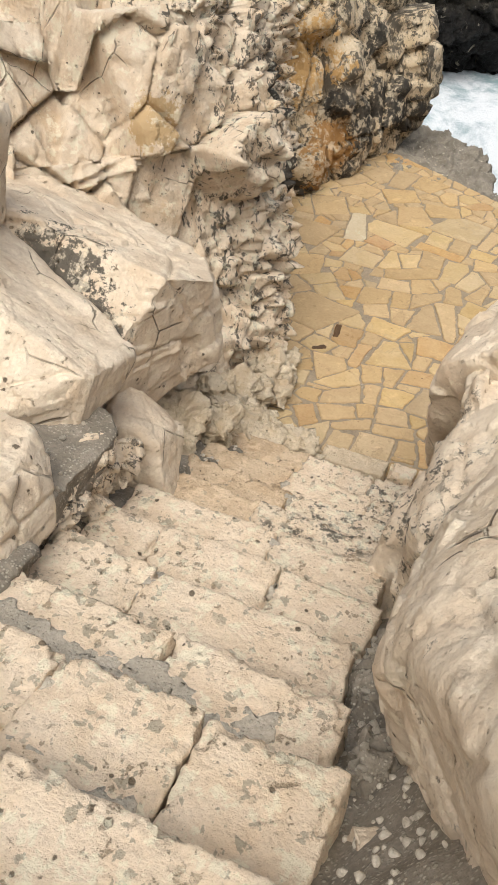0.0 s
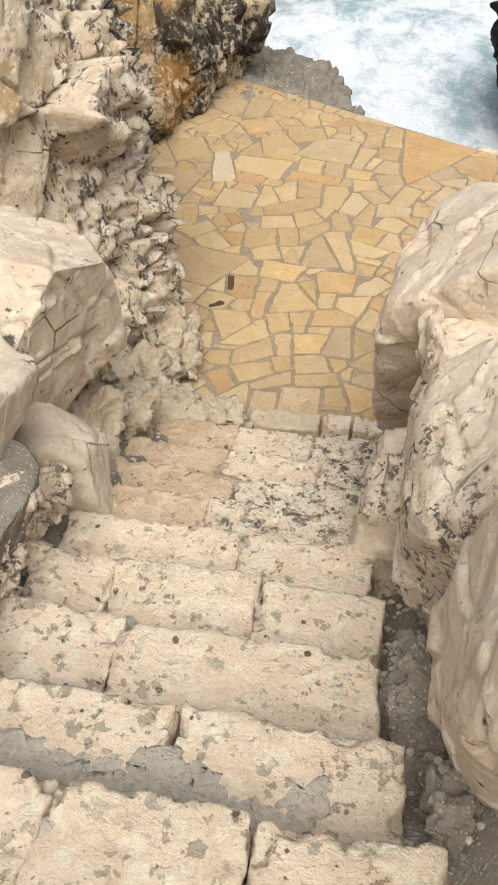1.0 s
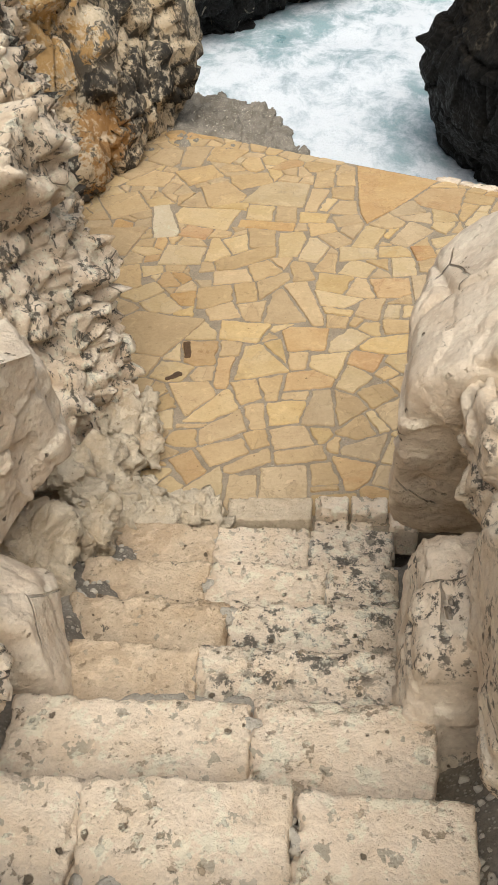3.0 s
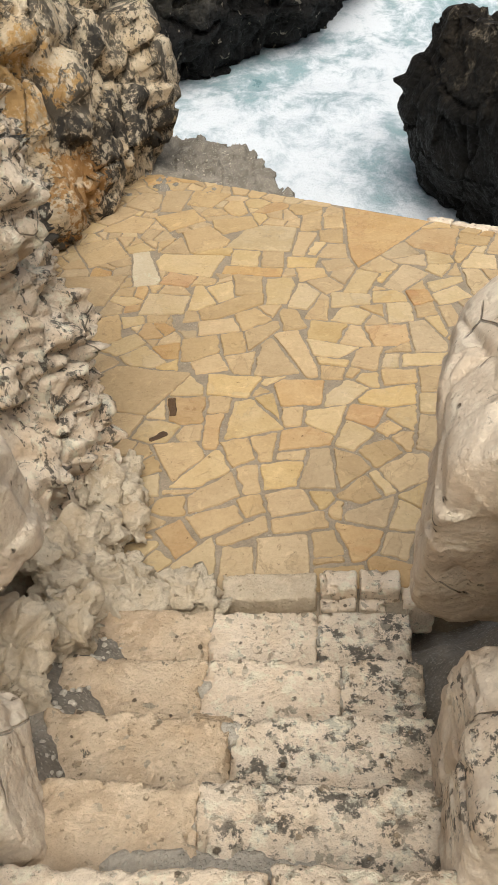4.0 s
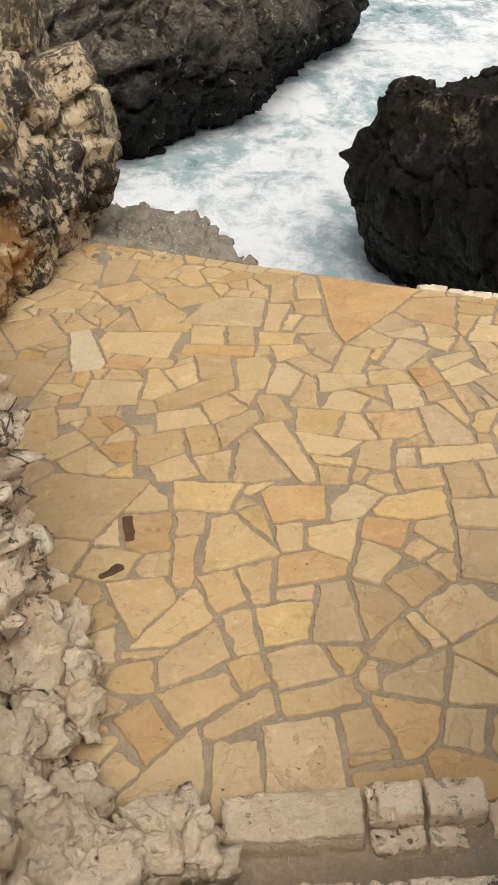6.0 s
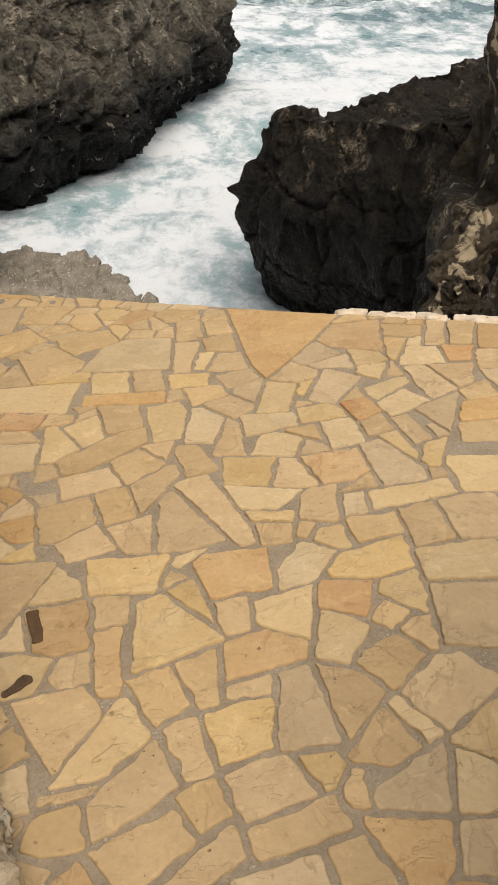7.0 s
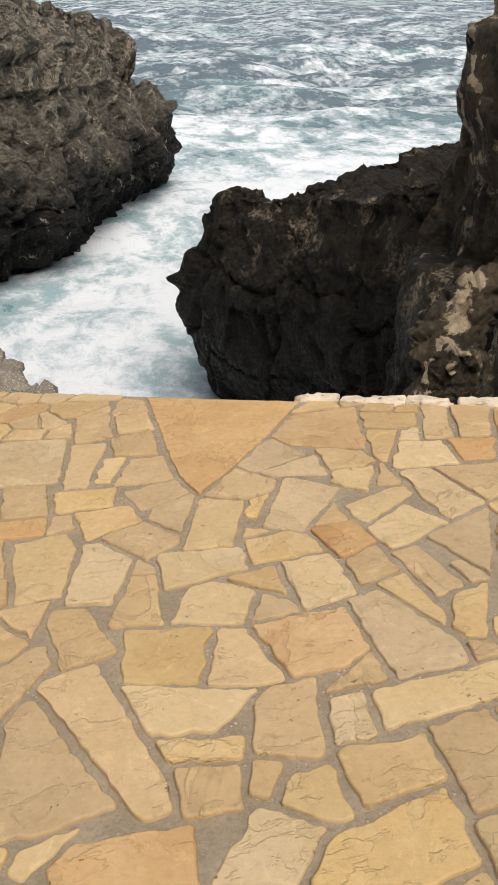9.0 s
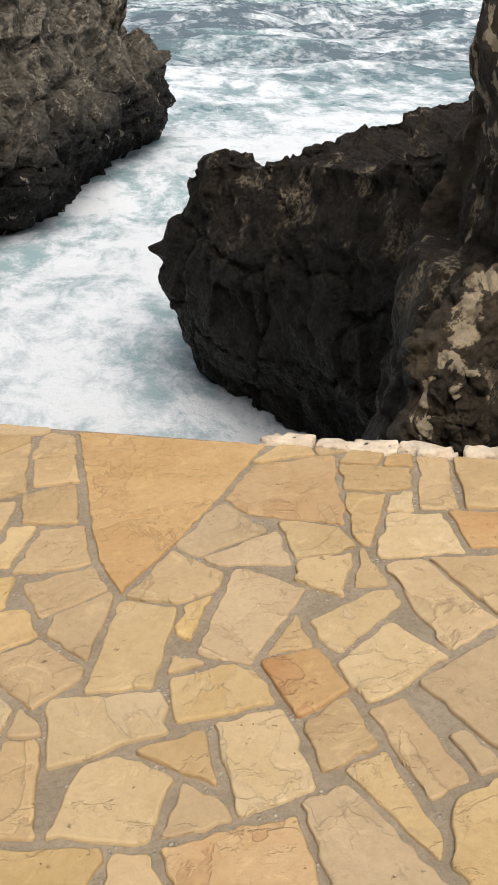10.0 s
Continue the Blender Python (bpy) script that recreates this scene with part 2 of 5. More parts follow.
    chip = s.calc("ADD", s.calc("MULTIPLY", s.voronoi(6.5 / size, "F1", bend.outputs[0]), -1.3 * lump), s.calc("MULTIPLY", s.voronoi(15 / size, "F1", bend.outputs[0]), -0.55 * lump))
    return s.done(col, s.step(fine, 0.3, 0.7, 0.75, 0.95), s.calc("ADD", hgt, chip), 0.9 if lump > 0.5 else 0.85, 0.020 * size, 0.25)


PALE, BUFF = (0.79, 0.665, 0.51), (0.69, 0.545, 0.39)
BLACK, ORANGE = (0.035, 0.032, 0.028), (0.42, 0.22, 0.075)
M_CLIFF = limestone("cliff_limestone", (0.84, 0.71, 0.55), (0.73, 0.57, 0.40), 0.55, 0.22, 0.3, (0.58, 0.39, 0.20), lump=0.45, seaward=3.4, crack_scale=2.4,
                    spots=[((-1.95, 3.75, 1.95), 0.16, (0.60, 0.42, 0.22)), ((-1.75, 5.3, 1.2), 0.22, BLACK), ((-1.95, 5.6, 0.6), 0.20, BLACK), ((-1.72, 5.0, 1.9), 0.25, BLACK)])
M_PILLAR = limestone("stained_cliff_limestone", (0.72, 0.60, 0.43), (0.60, 0.46, 0.29), 0.5, 0.95, 0.3, (0.50, 0.29, 0.10), 1.2, moss=0.55, seaward=7.2, crumb_size=4.5, black=0.215,
                     spots=[((-2.50, 7.55, 1.25), 0.45, (0.54, 0.33, 0.13)), ((-2.03, 8.17, 0.47), 0.36, BLACK), ((-1.91, 8.69, 0.69), 0.36, BLACK), ((-2.10, 8.45, 1.25), 0.30, BLACK), ((-1.75, 9.0, 0.35), 0.34, BLACK),
                            ((-2.45, 7.45, 0.08), 0.24, BLACK), ((-2.30, 7.80, 0.36), 0.40, ORANGE), ((-2.32, 7.90, 0.78), 0.17, BLACK), ((-2.1, 8.05, 0.05), 0.20, BLACK)])
M_BOULDER = limestone("pale_boulder_limestone", PALE, BUFF, 0.2, 0.2, 0.5, lump=0.6, grain=0.5)
M_BOULDER_L = limestone("great_boulder_limestone", PALE, BUFF, 0.2, 0.2, 0.5, lump=0.6, grain=0.5, spots=[((-0.05, -0.20, 1.10), 0.30, (0.09, 0.08, 0.065)), ((0.14, -0.24, 0.98), 0.24, (0.09, 0.08, 0.065))])
M_LICHEN = limestone("lichen_boulder_limestone", PALE, BUFF, 0.2, 0.85, 0.6, lump=0.5, grain=0.55, crack_scale=3.6)
M_STEP = limestone("worn_step_stone", (0.86, 0.71, 0.535), (0.78, 0.615, 0.435), 0.25, 0.12, 1.5, (0.60, 0.42, 0.24), 0.8, True, crack_scale=0.7, blotch=1.4, lump=0.35)
M_STEP_WARM = limestone("reddish_step_stone", (0.73, 0.575, 0.40), (0.60, 0.445, 0.29), 0.4, 0.15, 1.3, (0.50, 0.32, 0.17), 0.8, True, crack_scale=0.7, blotch=0.6, lump=0.35)
M_STEP_DARK = limestone("lichened_step_stone", (0.84, 0.71, 0.545), (0.75, 0.60, 0.43), 0.15, 0.95, 1.5, (0.55, 0.39, 0.22), 0.8, True, 0.45, crack_scale=0.7, blotch=1.5, lump=0.4)
M_KERB = limestone("buff_kerb_stone", (0.68, 0.56, 0.40), (0.58, 0.455, 0.31), 0.2, 0.25, 0.8, (0.48, 0.33, 0.18), 0.8, True, crack_scale=0.7, lump=0.4)
M_RUBBLE = limestone("rubble_limestone", (0.73, 0.62, 0.46), (0.62, 0.49, 0.33), 0.35, 0.35, 0.4, each=True, crack_scale=0.7)


def sea_rock(name, low, high, glint, tide, sunlit=(0.42, 0.34, 0.24), spots=(), high_patch=None, relief=0.10, shine=0.3):
    """Dark shore rock: black where the waves reach it, paler and rougher above. Sunlit highlights are painted on in a
    pale colour.
    """
    s = Nodes(name)
    big, mid, fine = s.noise(0.6, 4), s.noise(3.5, 7, 0.68), s.noise(22, 7, 0.72)
    sep = s.n.new("ShaderNodeSeparateXYZ")
    s.put(s.co, sep.inputs[0])
    dry = s.step(s.calc("ADD", sep.outputs[2], s.calc("MULTIPLY", big, 1.6)), tide, tide + 1.3)
    col = s.mix(s.step(mid, 0.35, 0.7), low, tuple(1.6 * x for x in low))
    col = s.mix(dry, col, s.mix(s.step(mid, 0.38, 0.66), tuple(0.45 * x for x in high), high))
    # pale flecks paint the sun's highlights into the dry rock's colour
    pale = s.calc("MULTIPLY", s.step(s.noise(1.7, 6, 0.65, warp=0.5), 0.55, 0.62), s.step(fine, 0.42, 0.60, 0, glint))
    col = s.mix(s.calc("MULTIPLY", pale, dry), col, sunlit)
    # larger pale patches higher up: sunlit protrusions put into the colour
    if high_patch is not None:
        blot = s.noise(4.2, 5, 0.6, s.stretch(1, 1, 0.7), 0.6)
        up = s.step(sep.outputs[2], high_patch, high_patch + 1.0, 0.0, 0.10)
        blot = s.step(s.calc("ADD", blot, up), 0.635, 0.655)
        col = s.mix(s.calc("MULTIPLY", blot, s.step(fine, 0.36, 0.44)), col, s.mix(mid, sunlit, tuple(0.6 * x for x in sunlit)))
    # pale spots paint the sunlit crest of a ridge
    for centre, radius in spots:
        far = s.n.new("ShaderNodeVectorMath")
        far.operation = "DISTANCE"
        s.put(s.co, far.inputs[0])
        far.inputs[1].default_value = centre
        reach = s.calc("ADD", s.calc("DIVIDE", far.outputs["Value"], radius), s.calc("MULTIPLY", s.calc("SUBTRACT", s.noise(9, 6, 0.7), 0.5), 3.0))
        col = s.mix(s.step(reach, 0.95, 0.75, 0, 0.95), col, s.mix(mid, sunlit, tuple(0.7 * x for x in sunlit)))
    hgt = s.calc("ADD", mid, s.calc("MULTIPLY", fine, 0.6))
    hgt = s.calc("SUBTRACT", hgt, s.calc("ADD", s.calc("MULTIPLY", s.voronoi(5.5), 0.9), s.calc("MULTIPLY", s.voronoi(14), 0.5)))
    return s.done(col, s.step(fine, 0.35, 0.65, 0.42, 0.8), hgt, 1.0, relief, shine)


M_DARK = sea_rock("wet_dark_rock", (0.009, 0.0075, 0.0055), (0.040, 0.031, 0.021), 0.7, -0.5, shine=0.18)
M_HEAD = sea_rock("headland_rock", (0.013, 0.011, 0.009), (0.27, 0.235, 0.18), 1.5, -2.2, (0.50, 0.43, 0.33), relief=0.30, high_patch=-1.6)
M_RIGHT = sea_rock("brown_cliff_rock", (0.018, 0.014, 0.009), (0.11, 0.082, 0.05), 1.4, -0.2, (0.62, 0.50, 0.34),
                   high_patch=0.1)
M_SHORE = sea_rock("painted_sunlit_shore_rock", (0.018, 0.014, 0.009), (0.11, 0.082, 0.05), 1.4, -3.0, (0.62, 0.50, 0.34), [((-0.05 + 0.53 * u, -0.10 + 0.5 * u, 0.45 + 0.55 * u), 0.09) for u in (-0.45, -0.27, -0.1, 0.1, 0.27, 0.45)])


M_PEBBLE = limestone("pale_gravel", (0.70, 0.63, 0.52), (0.52, 0.45, 0.35), 0.1, 0.1, 0.1, size=0.3, each=True, crack_scale=0.7, lump=0.3)


def cement(name, dark, light, grit):
    s = Nodes(name)
    mid, fine = s.noise(6, 5, 0.6), s.noise(70, 5, 0.7)
    col = s.mix(s.step(mid, 0.3, 0.7), dark, light)
    chip = s.step(s.voronoi(75), 0.40, 0.25)
    keep = s.step(s.noise(15, 3), 0.62 - 0.2 * grit, 0.7 - 0.2 * grit)
    col = s.mix(s.calc("MULTIPLY", chip, keep), col, (0.50, 0.45, 0.36))
    col = s.mix(s.step(fine, 0.3, 0.75, 0, 0.5), col, tuple(c * 0.5 for c in dark))
    hgt = s.calc("ADD", s.calc("ADD", mid, fine), s.calc("MULTIPLY", s.calc("MULTIPLY", chip, keep), 0.6))
    return s.done(col, 0.92, hgt, 0.7, 0.01, 0.2)


M_CEMENT = cement("gritty_grey_cement", (0.23, 0.195, 0.15), (0.38, 0.33, 0.265), 1.1)
M_LEDGE = cement("gravelly_ledge_cement", (0.19, 0.165, 0.13), (0.33, 0.29, 0.235), 1.1)
M_MORTAR = cement("buff_mortar", (0.30, 0.24, 0.165), (0.39, 0.315, 0.225), 0.3)
M_JOINT = cement("pale_grey_mortar", (0.44, 0.385, 0.305), (0.57, 0.50, 0.405), 1.8)


def flag(name, a, b, vein, relief=1.0):
    s = Nodes(name)
    rnd = s.per_object()
    mid, fine, lay = s.noise(4, 5, 0.6), s.noise(45, 7, 0.7), s.noise(6, 6, 0.62, s.stretch(1, 1.7, 1), 0.25)
    col = s.mix(s.step(mid, 0.32, 0.72), a, b)
    col = s.mix(s.step(lay, 0.54, 0.72, 0, 0.4), col, vein)
    col = s.mix(s.step(fine, 0.35, 0.75, 0, 0.25), col, tuple(c * 0.6 for c in b))
    col = s.mix(s.step(s.noise(13, 5, 0.7, warp=0.5), 0.60, 0.70, 0, 0.5), col, tuple(c * 0.6 for c in vein))
    col = s.mix(s.step(s.noise(9, 6, 0.7, warp=0.8), 0.44, 0.34, 0, 0.5), col, tuple(min(0.7, c * 1.22) for c in a))
    nick = s.calc("MULTIPLY", s.step(s.noise(38, 4, 0.6), 0.66, 0.70), s.step(s.noise(5, 2), 0.52, 0.62))
    col = s.mix(s.calc("MULTIPLY", nick, 0.75), col, (0.14, 0.085, 0.04))
    hs = s.n.new("ShaderNodeHueSaturation")
    s.put(s.step(rnd, 0, 1, 0.90, 1.08), hs.inputs["Value"])
    s.put(s.calc("ADD", 1.02, s.calc("MULTIPLY", s.calc("FRACT", s.calc("MULTIPLY", rnd, 7.3)), 0.12)), hs.inputs["Saturation"])
    s.put(col, hs.inputs["Color"])
    ledge = s.step(lay, 0.545, 0.575)
    rind = s.noise(3.2, 5, 0.62, s.stretch(1.3, 0.8, 1), 0.5)
    flake = s.step(rind, 0.50, 0.515)
    lip = s.calc("MULTIPLY", flake, s.step(rind, 0.545, 0.505))
    shed = s.step(s.noise(1.1, 2), 0.46, 0.56)
    tone = s.mix(s.calc("MULTIPLY", s.calc("MULTIPLY", flake, shed), 0.25), hs.outputs[0], vein)
    tone = s.mix(s.calc("MULTIPLY", s.calc("MULTIPLY", lip, shed), 0.3), tone, tuple(c * 0.5 for c in vein))
    hgt = s.calc("ADD", s.calc("ADD", s.calc("MULTIPLY", mid, 1.2), s.calc("MULTIPLY", fine, 0.45)), s.calc("SUBTRACT", s.calc("MULTIPLY", ledge, 0.30 * relief), nick))
    hgt = s.calc("SUBTRACT", hgt, s.calc("MULTIPLY", s.calc("MULTIPLY", flake, shed), 0.28))
    return s.done(tone, s.step(fine, 0.3, 0.7, 0.6, 0.85), hgt, 0.6, 0.016, 0.3)


FLAGS = {
    "o": flag("tan_flagstone", (0.54, 0.395, 0.23), (0.48, 0.345, 0.195), (0.39, 0.265, 0.14)),
    "y": flag("yellow_flagstone", (0.59, 0.435, 0.24), (0.52, 0.37, 0.19), (0.62, 0.48, 0.29), 1.6),
    "r": flag("rusty_flagstone", (0.54, 0.375, 0.205), (0.49, 0.325, 0.165), (0.44, 0.245, 0.11), 1.3),
    "g": flag("grey_buff_flagstone", (0.53, 0.40, 0.245), (0.48, 0.355, 0.215), (0.40, 0.29, 0.16), 0.7),
    "w": flag("whitish_flagstone", (0.68, 0.58, 0.42), (0.62, 0.51, 0.35), (0.56, 0.44, 0.28)),
    "e": flag("reddish_flagstone", (0.53, 0.36, 0.20), (0.50, 0.31, 0.16), (0.42, 0.19, 0.09), 1.4),
    # near-black colour standing in for stained, shaded holes in the paving
    "d": flag("dark_stained_hole_patch", (0.13, 0.08, 0.045), (0.08, 0.05, 0.028), (0.05, 0.03, 0.018)),
    "p": flag("pale_flagstone", (0.58, 0.44, 0.265), (0.52, 0.39, 0.22), (0.61, 0.48, 0.31), 1.3),
}


def sea_water():
    s = Nodes("sea_water_with_foam")
    s.bsdf.inputs["IOR"].default_value = 1.33
    sep = s.n.new("ShaderNodeSeparateXYZ")
    s.put(s.co, sep.inputs[0])
    off = s.step(sep.outputs[1], 22.0, 50.0)
    swirl = s.noise(0.36, 8, 0.66, s.stretch(1, 0.8, 1), 0.25)
    lace = s.noise(1.5, 9, 0.74, s.stretch(1.0, 0.7, 1), 0.3)
    streak = s.noise(0.14, 7, 0.62, s.stretch(0.9, 1.5, 1), 0.6)
    foam = s.calc("ADD", s.calc("MULTIPLY", swirl, 0.45), s.calc("ADD", s.calc("MULTIPLY", lace, 0.35), s.calc("MULTIPLY", streak, 0.3)))
    edge = s.n.new("ShaderNodeMapRange")
    s.put(off, edge.inputs[0])
    edge.inputs[3].default_value, edge.inputs[4].default_value = 0.475, 0.585
    cover = s.step(s.calc("SUBTRACT", foam, edge.outputs[0]), -0.07, 0.07)
    base = s.mix(off, (0.24, 0.38, 0.40), (0.12, 0.16, 0.185))
    base = s.mix(s.step(streak, 0.45, 0.65, 0, 0.5), base, (0.22, 0.36, 0.36))
    # white foam, its grey-blue shading painted into the colour
    white = s.mix(s.step(s.calc("ADD", s.calc("MULTIPLY", lace, 0.6), s.calc("MULTIPLY", swirl, 0.4)), 0.40, 0.55), (0.40, 0.48, 0.51), (0.76, 0.79, 0.81))
    col = s.mix(cover, base, white)
    rough = s.step(cover, 0.0, 0.6, 0.22, 0.8)
    hgt = s.calc("ADD", s.calc("MULTIPLY", foam, 1.6), s.calc("MULTIPLY", s.noise(5.5, 7, 0.7), 0.8))
    return s.done(col, rough, hgt, 0.7, 0.16, 0.35)


M_SEA = sea_water()


# ---- rock builders ----
SPHERES = {}


def sphere(level):
    if level not in SPHERES:
        bm = bmesh.new()
        bmesh.ops.create_icosphere(bm, subdivisions=level, radius=1.0)
        v = np.array([x.co[:] for x in bm.verts])
        f = np.array([[x.index for x in face.verts] for face in bm.faces])
        bm.free()
        SPHERES[level] = (v / np.linalg.norm(v, axis=1)[:, None], f)
    return SPHERES[level]


def random_planes(seed, count=9, flat=0.16):
    r = random.Random(seed)
    out = []
    for _ in range(count):
        n = Vector((r.gauss(0, 1), r.gauss(0, 1), r.gauss(0, 1))).normalized()
        out.append((n.x, n.y, n.z, r.uniform(1 - flat, 1.12)))
    return out


def rock(name, centre, half, turn=(0, 0, 0), planes=None, seed=1, level=5, sharp=22, rough=0.05, block=0.035, block_size=0.22,
         material=None, label="", category="boulder", parent=None, group="", pebbles=0):
    """A boulder: flat broken faces with rounded edges, then lumps, facets and grain. planes: normal and distance."""
    d, f = sphere(level)
    if planes is None:
        planes = [(1, 0, 0, 1), (-1, 0, 0, 1), (0, 1, 0, 1), (0, -1, 0, 1), (0, 0, 1, 1), (0, 0, -1, 1)] + random_planes(seed)
    m = np.array(Euler([radians(x) for x in turn]).to_matrix())

    def swell(d):
        acc = np.zeros(len(d))
        for a, b, c, h in planes:
            n = np.array((a, b, c), float)
            n /= np.linalg.norm(n)
            acc += np.maximum(d @ n / h, 0) ** sharp
        return d * (acc ** (-1.0 / sharp))[:, None]

    v = swell(d)
    if level > 5:
        # spread the points evenly over the faces
        count = np.bincount(f.ravel(), minlength=len(d)).astype(float)[:, None]
        for _ in range(12):
            mid = v[f].mean(1)
            mean_at = np.stack([np.bincount(f.ravel(), np.repeat(mid[:, i], 3), len(d)) for i in range(3)], 1) / count
            v = swell(mean_at / np.linalg.norm(mean_at, axis=1)[:, None])
    v = v * np.array(half) @ m.T
    out = point_normals(v, f)
    w = v + np.array(centre) + seed * 3.1
    mean = float(np.mean(half)) if half != (1, 1, 1) else 0.5
    amp = 0.3 * rough * fbm(w / (0.9 * mean), 5, seed) + 0.005 * chunks(w, 0.09, seed + 3, 1.6, 0.5)
    if block:
        amp += 0.9 * block * fractured(w, 1.5 * block_size, seed + 40) + 0.5 * block * fractured(w, 0.6 * block_size, seed + 50)
        broken_face = facets(w, 0.8 * block_size, seed + 9, 2.2, 0.22)
        amp += 0.55 * block * (broken_face - broken_face.mean())
        amp -= 0.2 * block
    v = v + out * amp[:, None]
    base = Vector((centre[0], centre[1], centre[2] + float(v[:, 2].min())))
    me = make_mesh(name, v - np.array((0, 0, float(v[:, 2].min()))), f)
    ob = part(name, me, material or M_BOULDER, parent)
    ob.location = base if parent is None else base - parent.matrix_basis.translation
    if parent is None:
        tagged(ob, label, category, group)
    if pebbles:
        r = random.Random(seed)
        top = np.nonzero(out[:, 2] > 0.35)[0]
        for i in r.sample(list(top), min(pebbles, len(top))):
            bit = part("pebble", r.choice(PEBBLES), M_PEBBLE, ob)
            s = r.uniform(0.006, 0.017)
            bit.matrix_basis = Matrix.Translation(Vector(v[i]) - Vector((0, 0, float(v[:, 2].min())))) @ Euler((r.uniform(0, 6), r.uniform(0, 6), 0)).to_matrix().to_4x4() @ Matrix.Scale(s, 4)
    return ob


def pebble_mesh(seed):
    d, f = sphere(2)
    v = d * (1 + 0.35 * vnoise(d * 1.3 + seed * 9.1, seed) + 0.15 * vnoise(d * 3 + seed, seed))[:, None] * np.array((1.0, 0.8, 0.6))
    me = make_mesh("pebble", v, f)
    me.materials.append(M_PEBBLE)
    return me


PEBBLES = [pebble_mesh(k) for k in range(5)]


def cliff(name, plan, profile, step, rows, shape, material, label, category="cliff", kind="structure", jag=0.0):
    """A rock face along a plan line (x, y, top height), swept with a profile of (outward, height) and broken up by shape()."""
    line = smooth_line(plan, step)
    line[:, 2] += 0.2 * jag + 0.8 * jag * chunks(np.stack([line[:, 0], line[:, 1], 0 * line[:, 0]], 1), 0.9, 5) + 0.35 * jag * chunks(np.stack([line[:, 0], line[:, 1], 0 * line[:, 0]], 1), 0.3, 6)
    t = np.gradient(line[:, :2], axis=0)
    t /= np.linalg.norm(t, axis=1)[:, None]
    for _ in range(3):
        t[1:-1] = (t[:-2] + t[1:-1] + t[2:]) / 3
    out = np.stack([t[:, 1], -t[:, 0]], 1)
    prof = np.array(profile, float)
    s = np.concatenate([[0], np.cumsum(np.hypot(*np.diff(prof, axis=0).T))])
    q = np.interp(np.linspace(0, 1, rows), np.linspace(0, 1, len(s)), s) if shape is None else np.linspace(0, s[-1], rows)
    po, pz = np.interp(q, s, prof[:, 0]), np.interp(q, s, prof[:, 1])
    nu, nv = len(line), rows
    low = prof[0, 1]
    z = low + (pz[None, :] - low) * ((line[:, 2:3] - low) / (prof[:, 1].max() - low))
    x = line[:, 0:1] + out[:, 0:1] * po[None, :]
    y = line[:, 1:2] + out[:, 1:2] * po[None, :]
    v = np.stack([x, y, z], 2).reshape(-1, 3)
    du = np.gradient(v.reshape(nu, nv, 3), axis=0)
    dv = np.gradient(v.reshape(nu, nv, 3), axis=1)
    nrm = np.cross(du, dv).reshape(-1, 3)
    nrm /= np.linalg.norm(nrm, axis=1)[:, None] + 1e-9
    v = v + nrm * shape(v)[:, None]
    me = make_mesh(name, v, grid_faces(nu, nv))
    ob = part(name, me, material)
    return tagged(ob, label, category, "", kind)


# ---- sea ----
def sea():
    xs = np.concatenate([-np.geomspace(4000, 26, 28), np.arange(-25, 45, 0.3), np.geomspace(46, 4000, 28)])
    ys = np.concatenate([np.arange(5, 75, 0.3), np.geomspace(76, 4500, 60)])
    x, y = np.meshgrid(xs, ys, indexing="ij")
    p = np.stack([x.ravel(), y.ravel(), np.zeros(x.size)], 1)
    swell = np.clip((p[:, 1] - 22) / 40, 0, 1)
    fade = np.clip(1.6 - p[:, 1] / 400, 0, 1)
    z = (0.16 + 0.75 * swell) * fbm(p / np.array((9.0, 4.5, 1)), 6, 3, 0.55) * 1.5 + 0.10 * (0.5 - np.abs(fbm(p / 1.6, 4, 8)))
    p[:, 2] = SEA + z * fade
    ob = part("water", make_mesh("water", p, grid_faces(len(xs), len(ys))), M_SEA)
    tagged(ob, "churning grey-green sea water covered with white foam", "sea", "", "structure")


SEA = -4.4
sea()


# ---- hillside under and around the stairs ----
STEPS = [  # nose y, top z, left x, right x, joints
    (3.52, 0.30, -1.31, -0.03, (-0.80, -0.39)),
    (3.14, 0.49, -1.29, -0.03, (-0.77, -0.30)),
    (2.79, 0.70, -1.22, -0.03, (-0.64,)),
    (2.45, 0.90, -1.17, -0.02, (-0.67,)),
    (2.15, 1.07, -1.13, 0.00, (-0.47,)),
    (1.83, 1.23, -1.10, 0.05, (-0.82, -0.34)),
    (1.50, 1.41, -1.07, 0.06, (-0.67,)),
    (1.15, 1.60, -1.04, 0.13, (-0.41,)),
    (0.85, 1.78, -1.02, 0.20, (-0.58, -0.17)),
    (0.49, 1.97, -1.00, 0.24, (-0.45,)),
    (0.14, 2.15, -1.00, 0.26, (-0.20,)),
    (-0.22, 2.33, -1.00, 0.28, (-0.62,)),
]


def hill_height(x, y):
    ys, zs = [s[0] for s in STEPS][::-1], [s[1] for s in STEPS][::-1]
    run = np.interp(y, [-60, -20, -6] + ys + [3.75, 4.3], [16, 9, 5.2] + zs + [0.02, -0.3]) - 0.26
    right = np.clip((x - 0.02) / 0.12, 0, 1) * 0.10 + np.clip((x - 0.22) / 0.5, 0, 1) * 0.75 + np.clip(x - 0.7, 0, 40) * 0.35
    left = np.clip((-1.02 - x) / 0.15, 0, 1) * 0.2 + np.clip((-1.25 - x) / 0.5, 0, 1) * 0.3 + np.clip(-1.8 - x, 0, 40) * 0.8
    return run + (right + left) * np.clip((4.4 - y) / 1.2, 0, 1)


